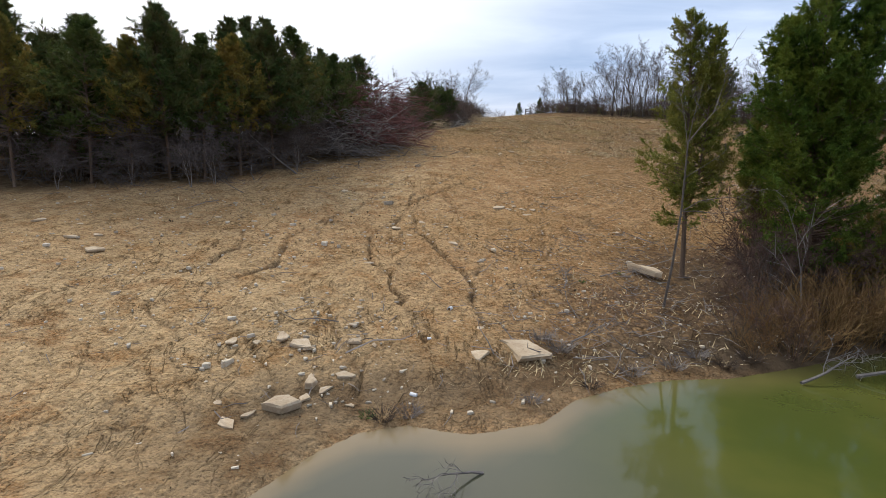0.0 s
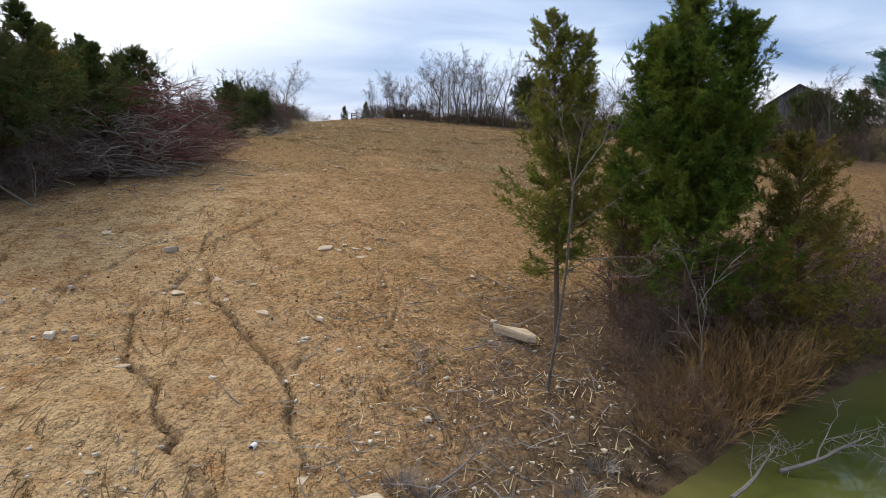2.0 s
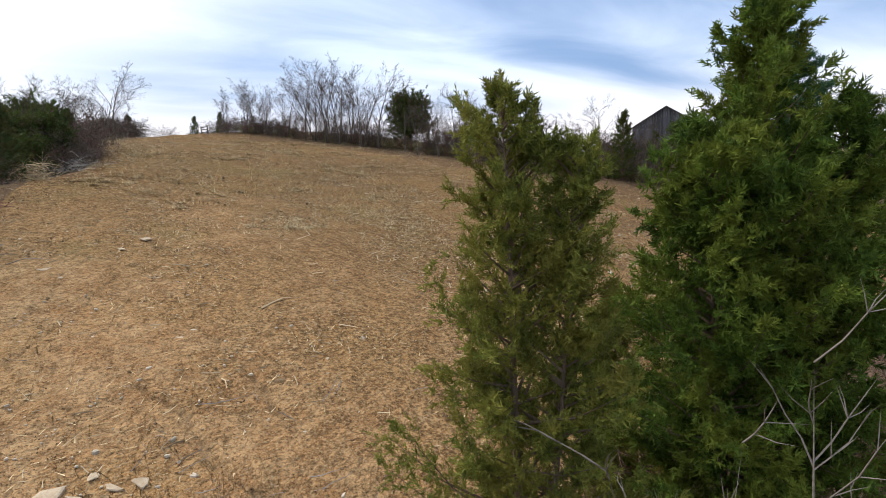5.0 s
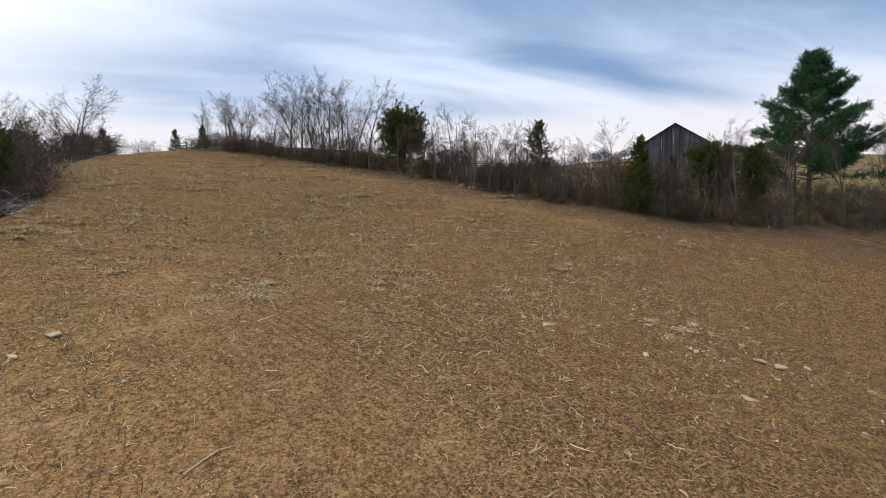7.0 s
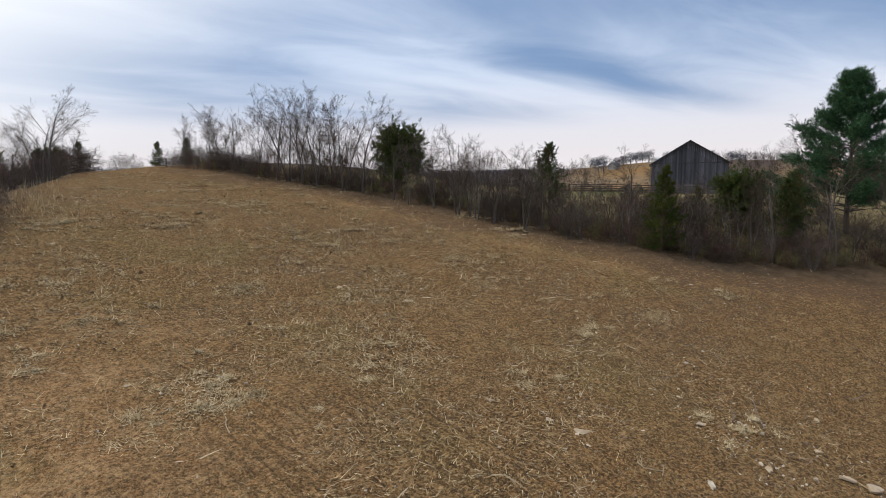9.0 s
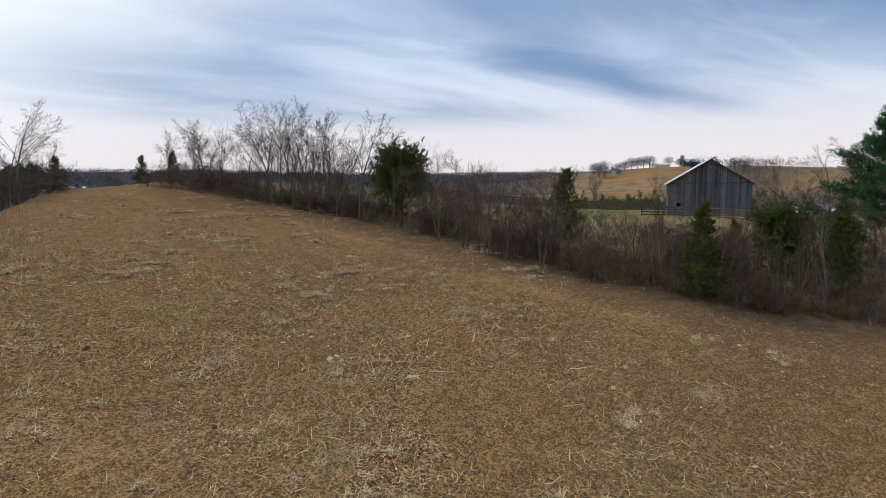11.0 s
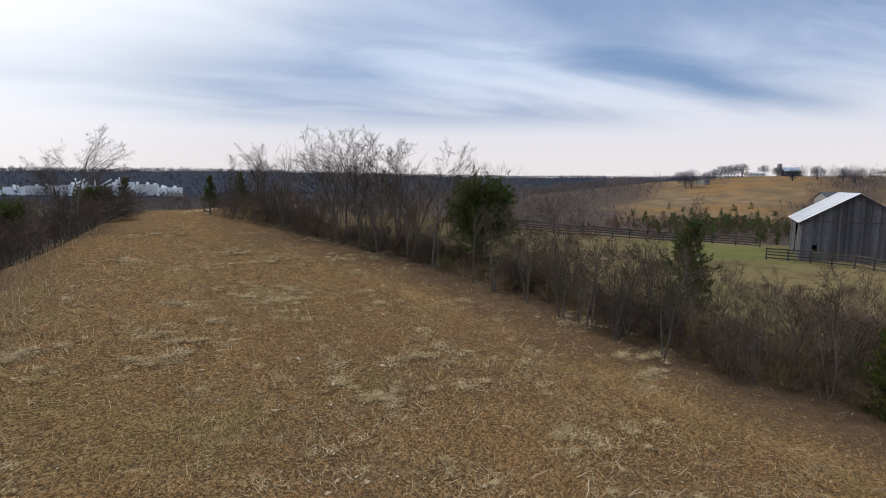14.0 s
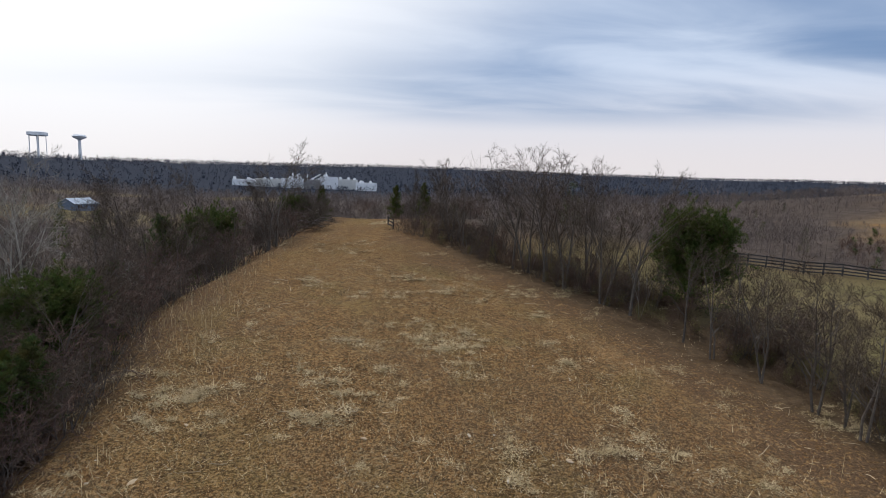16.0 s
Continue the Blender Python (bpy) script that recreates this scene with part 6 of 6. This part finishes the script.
house("farm_barn", "dark hilltop barn with a blue metal roof", "barn", *polar(56.6, 520), 13, 9, 4.5, 2.8, -30, SHINGLE, BLUE_TIN)
house("house", "distant grey house with a dark roof", "house", *polar(60.2, 330), 18, 9, 3.2, 2.4, -25, SILO, SHINGLE)


def silo(x, y):
    root = holder("silo", "grey stave silo beside the hilltop barn", "silo")
    s = Soup()
    tube(s, [(0, 0, -1), (0, 0, 10), (0, 0, 10.01)], [1.7, 1.7, 1.7], 14)
    part("tower", s, SILO, root)
    root.matrix_basis = pose(x, y, ground_at(x, y))


silo(*polar(55.8, 515))
drive = Soup()
dx, dy = polar(64.8, 166)
dz = max(ground_at(dx + i * 7, dy + j * 7) for i in (-1, 0, 1) for j in (-1, 0, 1))
box(drive, -10, 10, -6, 6, -2.5, 0.08)
drive_ob = part("driveway", drive, CONCRETE)
tagged(drive_ob, "pale concrete driveway beside the barn", "driveway", kind="structure")
drive_ob.matrix_basis = pose(dx, dy, dz, 0, 0, -40)


def hoop(x, y):
    root = holder("basketball_hoop", "white basketball backboard on a dark pole by the driveway", "basketball hoop")
    s = Soup()
    beam(s, (0, 0, -0.2), (0, 0, 3.2), 0.14, 0.14)
    part("pole", s, FENCEWOOD, root)
    s = Soup()
    box(s, -0.95, 0.95, -0.15, -0.1, 2.7, 3.9)
    part("backboard", s, WHITE, root)
    s = Soup()
    box(s, -0.25, 0.25, -0.55, -0.16, 2.98, 3.02)
    part("rim", s, BRICK, root)
    root.matrix_basis = pose(x, y, ground_at(x, y), 0, 0, -66)


hoop(*polar(69.6, 150))


def factory(az, r):
    """White plant with stepped roofs, stacks and silvery ducts."""
    x, y = polar(az, r)
    root = holder("factory", "sprawling white factory in the far valley", "factory")
    frng = np.random.default_rng(150)
    z0 = 22.8 - r * math.tan(radians(0.95))
    for k, (cx, w, h) in enumerate([(-80, 30, 6), (-48, 36, 7.5), (-16, 30, 9), (10, 26, 8), (34, 24, 13), (60, 28, 10), (86, 30, 6)]):
        s = Soup()
        box(s, cx - w / 2, cx + w / 2, -8 + 6 * (k % 2), 22 + 6 * (k % 2), -12, h)
        hall = part("hall", s, (SIDING, CONCRETE, SIDING, SILO)[k % 4] if h < 16 else SIDING, root)
        for i in range(3):
            s = Soup()
            q = cx + frng.uniform(-w / 2 + 2, w / 2 - 2)
            box(s, q - 1.6, q + 1.6, 2, 6, h - 0.2, h + frng.uniform(1, 3.5))
            part("roof_unit", s, SIDING, hall)
    for q, h in ((-16, 17), (-9, 15), (4, 16), (30, 19)):
        s = Soup()
        tube(s, [(q, 8, 4), (q, 8, h), (q, 8, h + 0.01)], [0.9, 0.8, 0.8], 8)
        part("stack", s, SIDING, root)
    for q in (-20, 8):
        s = Soup()
        beam(s, (q, 4, 8), (q + 14, 4, 16), 1.6, 1.6)
        part("conveyor", s, SIDING, root)
    root.matrix_basis = pose(x, y, z0, 0, 0, -az)


factory(-8.4, 800)


def tank_tower(az, r, legs):
    x, y = polar(az, r)
    top = 22.8 + r * math.tan(radians(2.95))
    z0 = ground_at(x, y)
    h = top - z0
    if legs:
        root = holder("water_tower", "white drum water tower on tall legs", "water tower")
        s = Soup()
        tube(s, [(0, 0, h - 7), (0, 0, h - 6), (0, 0, h - 1.5), (0, 0, h - 0.4), (0, 0, h)], [11, 13.5, 13.5, 11, 0], 20)
        part("tank", s, SIDING, root)
        for k in range(6):
            a = k * math.pi / 3
            s = Soup()
            tube(s, [(math.cos(a) * 12.5, math.sin(a) * 12.5, -2), (math.cos(a) * 12, math.sin(a) * 12, h - 6), (math.cos(a) * 12, math.sin(a) * 12, h - 5.9)], [0.5, 0.5, 0.5], 6)
            part("leg", s, SIDING, root)
        s = Soup()
        tube(s, [(0, 0, -2), (0, 0, h - 6), (0, 0, h - 5.9)], [1.6, 1.6, 1.6], 8)
        part("riser", s, SIDING, root)
    else:
        root = holder("water_tower", "white spheroid water tower on one stem", "water tower")
        s = Soup()
        tube(s, [(0, 0, h - 9), (0, 0, h - 6.5), (0, 0, h - 4), (0, 0, h - 1.5), (0, 0, h)], [3, 8.5, 10.5, 8, 0], 20)
        part("tank", s, SIDING, root)
        s = Soup()
        tube(s, [(0, 0, -2), (0, 0, h - 11), (0, 0, h - 8), (0, 0, h - 7.9)], [2.4, 2.0, 3.2, 3.2], 12)
        part("stem", s, SIDING, root)
    root.matrix_basis = pose(x, y, z0)


tank_tower(-30.5, 1060, True)
tank_tower(-27.6, 1060, False)


# ---- far woods ----
def twig_domes(name, label, X, Y, H, sticks, width, material, seed, stem=1.5, low=0.58, tall=0.32, reach=(0.10, 0.26), loose=0.12, wide=0.30):
    """Leafless trees seen from afar: a stem and a rounded cloud of short twigs each, joined into one."""
    wrng = np.random.default_rng(seed)
    n = len(X)
    Z = relief(X, Y)
    tris = np.zeros((n, sticks, 3, 3))
    base = np.stack([X, Y, Z], -1)
    for k in range(sticks):
        turn = wrng.uniform(0, 2 * math.pi, n)
        s = np.stack([np.cos(turn), np.sin(turn), 0 * turn], -1) * (width * (stem if k == 0 else 1.0) * wrng.uniform(0.6, 1.3, n))[:, None]
        if k == 0:
            o, tip = base - np.stack([0 * H, 0 * H, 0.05 * H], -1), base + np.stack([0 * H, 0 * H, 0.7 * H], -1)
        else:
            v = wrng.normal(0, 1, (n, 3))
            v *= (wrng.random(n) ** 0.45 / (np.linalg.norm(v, axis=1) + 1e-9))[:, None]
            o = np.stack([v[:, 0] * wide * H, v[:, 1] * wide * H, (low + tall * v[:, 2]) * H], -1)
            d = o - np.stack([0 * H, 0 * H, 0.22 * H], -1) + wrng.normal(0, loose, (n, 3)) * H[:, None]
            d /= np.linalg.norm(d, axis=1)[:, None] + 1e-9
            tip = base + o + d * (H * wrng.uniform(*reach, n))[:, None]
            o = base + o - d * (H * 0.08)[:, None]
        tris[:, k, 0], tris[:, k, 1], tris[:, k, 2] = o - s, o + s, tip
    s = Soup()
    s.add(tris.reshape(-1, 3), [(3 * i, 3 * i + 1, 3 * i + 2) for i in range(n * sticks)])
    tagged(part(name, s, material), label, "woods", kind="stuff")


def far_woods(name, label, count, r0, r1, az0, az1, height, sticks, width, material, seed, **shape):
    wrng = np.random.default_rng(seed)
    r = np.sqrt(wrng.uniform(r0 ** 2, r1 ** 2, count))
    az = wrng.uniform(az0, az1, count)
    X, Y = 15 + r * np.sin(np.radians(az)), 35 + r * np.cos(np.radians(az))
    ok = country(X, Y)[0] > 0.5
    H = height * wrng.uniform(0.6, 1.15, count)
    H = np.where((az > 39) & (az < 72) & (r < 330), 0.32 * H, H)
    twig_domes(name, label, X[ok], Y[ok], H[ok], sticks, width, material, seed + 50, **shape)


FARTWIG = surface("distant_bare_woods", (0.115, 0.089, 0.078), (0.175, 0.138, 0.121), scale=0.05, fine=0.6, bump=0, vary=0.35, island=True)
# the ridge twigs' blue-grey holds the haze of distance as paint
RIDGETWIG = surface("haze_blue_woods", (0.033, 0.042, 0.064), (0.054, 0.064, 0.088), scale=0.02, fine=0.3, bump=0, vary=0.3, island=True)
far_woods("near_woods", "leafless brown woods filling the valley beyond the hedge", 2000, 66, 260, -60, 60, 8.5, 150, 0.022, FARTWIG, 200, stem=2.5, reach=(0.05, 0.14), loose=0.3)
far_woods("middle_woods", "leafless grey-brown woods in the valley", 8000, 240, 620, -60, 80, 10, 30, 0.12, FARTWIG, 201, stem=0.8, low=0.5, tall=0.4, reach=(0.06, 0.16), loose=0.3)
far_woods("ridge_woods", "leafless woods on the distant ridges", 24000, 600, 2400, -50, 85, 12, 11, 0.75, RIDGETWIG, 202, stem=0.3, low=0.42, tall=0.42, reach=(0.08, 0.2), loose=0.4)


def scrub_cedars():
    """Young cedars dotting the rough ground below the hay field and in the woods."""
    crng = np.random.default_rng(210)
    at, out = [], []
    spots = []
    for _ in range(190):
        spots.append((*polar(crng.normal(53, 4.5), crng.normal(205, 18)), crng.uniform(1.5, 5.0)))
    for _ in range(90):
        spots.append((*polar(crng.uniform(42, 70), crng.uniform(150, 300)), crng.uniform(1.0, 3.5)))
    for _ in range(70):
        spots.append((*polar(crng.uniform(-45, 40), crng.uniform(90, 420)), crng.uniform(4, 8)))
    for _ in range(26):
        spots.append((*polar(crng.uniform(33, 39), crng.uniform(640, 700)), crng.uniform(8, 12)))
    for x, y, h in spots:
        m = int(40 + 9 * h)
        f = crng.random(m) ** 1.2
        a = crng.uniform(0, 2 * math.pi, m)
        rad = h * 0.24 * (1 - f) ** 0.7 * crng.uniform(0.5, 1.1, m)
        at.append(np.stack([x + np.cos(a) * rad, y + np.sin(a) * rad, ground_at(x, y) + h * (0.06 + 0.92 * f)], -1))
        out.append(np.stack([np.cos(a), np.sin(a), 0.5 + 0 * a], -1))
    at, out = np.concatenate(at), np.concatenate(out)
    s = Soup()
    s.add(*sprays(crng, at, out, 1.0, 4))
    tagged(part("scrub_cedars", s, CEDAR_DARK), "young dark cedars dotting the rough ground", "scrub", kind="stuff")


scrub_cedars()
hill_az = np.array((48.2, 48.7, 47.6, 50.0, 50.6, 51.2, 51.8, 52.3, 52.9, 54.6, 40.0, 40.8, 41.5, 38.6, 39.3, 37.8, 56.8, 58.6, 60.4, 61.2, 55.6))
hill_r = np.array((410, 405, 440, 430, 450, 470, 480, 490, 500, 510, 560, 570, 580, 550, 560, 540, 430, 440, 430, 420, 500))
hill_h = np.array((17, 18, 13, 12, 12, 14, 13, 15, 15, 13, 11, 12, 11, 12, 11, 11, 11, 12, 12, 11, 10.0))
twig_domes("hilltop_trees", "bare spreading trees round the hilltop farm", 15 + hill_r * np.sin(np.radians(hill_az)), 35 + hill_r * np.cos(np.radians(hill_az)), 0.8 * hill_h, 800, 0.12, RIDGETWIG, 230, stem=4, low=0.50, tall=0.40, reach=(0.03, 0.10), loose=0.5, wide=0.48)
srng = np.random.default_rng(240)
spots = [along(HEDGE, 2 + u * (len(HEDGE) - 5.01)) for u in srng.random(250)]
out = srng.uniform(4.5, 18, 250)
sx, sy = np.array([p[0] for p in spots]) + 0.86 * out, np.array([p[1] for p in spots]) + 0.5 * out
ok = (sx - 80) ** 2 + (sy - 78) ** 2 > 420
twig_domes("pasture_scrub", "low bare scrub in the rough pasture behind the hedge", sx[ok], sy[ok], srng.uniform(1.2, 3.3, 250)[ok], 110, 0.014, TWIG, 243)
spots = [along(LEFT, u * (len(LEFT) - 1.01)) for u in srng.random(260)]
out = srng.uniform(4, 22, 260)
twig_domes("valley_thicket", "leafless brown thicket on the falling side of the hill", np.array([p[0] for p in spots]) - out, np.array([p[1] for p in spots]) + srng.normal(0, 1, 260), srng.uniform(3.0, 5.5, 260) - 0.07 * out, 220, 0.016, TWIG_RED, 244, reach=(0.06, 0.2), loose=0.3)
HONEYSUCKLE = surface("olive_vine_tangle", (0.125, 0.105, 0.042), (0.20, 0.165, 0.068), scale=1.5, fine=12, bump=0, vary=0.3, island=True)
for count, high, material, seed, words in ((300, (1.0, 2.4), THICKET, 245, "tangled brown undergrowth filling the hedge"), (260, (0.8, 1.9), HONEYSUCKLE, 246, "olive vine tangle low in the hedge")):
    spots = [along(HEDGE, u * (len(HEDGE) - 1.01)) for u in srng.random(count)]
    out = srng.uniform(-0.9, 4.6, count)
    twig_domes("hedge_tangle", words, np.array([p[0] for p in spots]) + 0.86 * out, np.array([p[1] for p in spots]) + 0.5 * out, srng.uniform(*high, count), 240, 0.011, material, seed, low=0.42, tall=0.42, reach=(0.1, 0.3), loose=0.4)
saz, sr = srng.uniform(41, 68, 420), srng.normal(200, 24, 420)
twig_domes("purple_scrub", "low purple-brown scrub below the hay field", 15 + sr * np.sin(np.radians(saz)), 35 + sr * np.cos(np.radians(saz)), srng.uniform(1.5, 4.5, 420), 40, 0.05, TWIG_RED, 241)
saz, sr = srng.uniform(58, 74, 380), srng.uniform(190, 330, 380)
twig_domes("hillside_scrub", "bare trees and scrub on the hill behind the barn", 15 + sr * np.sin(np.radians(saz)), 35 + sr * np.cos(np.radians(saz)), srng.uniform(1.5, 4.5, 380), 60, 0.05, FARTWIG, 242, reach=(0.06, 0.16), loose=0.4)
for az, r, s in ((62.5, 118, 1.0), (63.8, 120, 1.1), (59.0, 122, 0.9), (66.5, 112, 1.0), (70.0, 100, 1.1), (56.0, 110, 0.8), (49.0, 98, 0.8)):
    again((tree_a, tree_c)[int(az) % 2], *polar(az, r), az * 7, s)
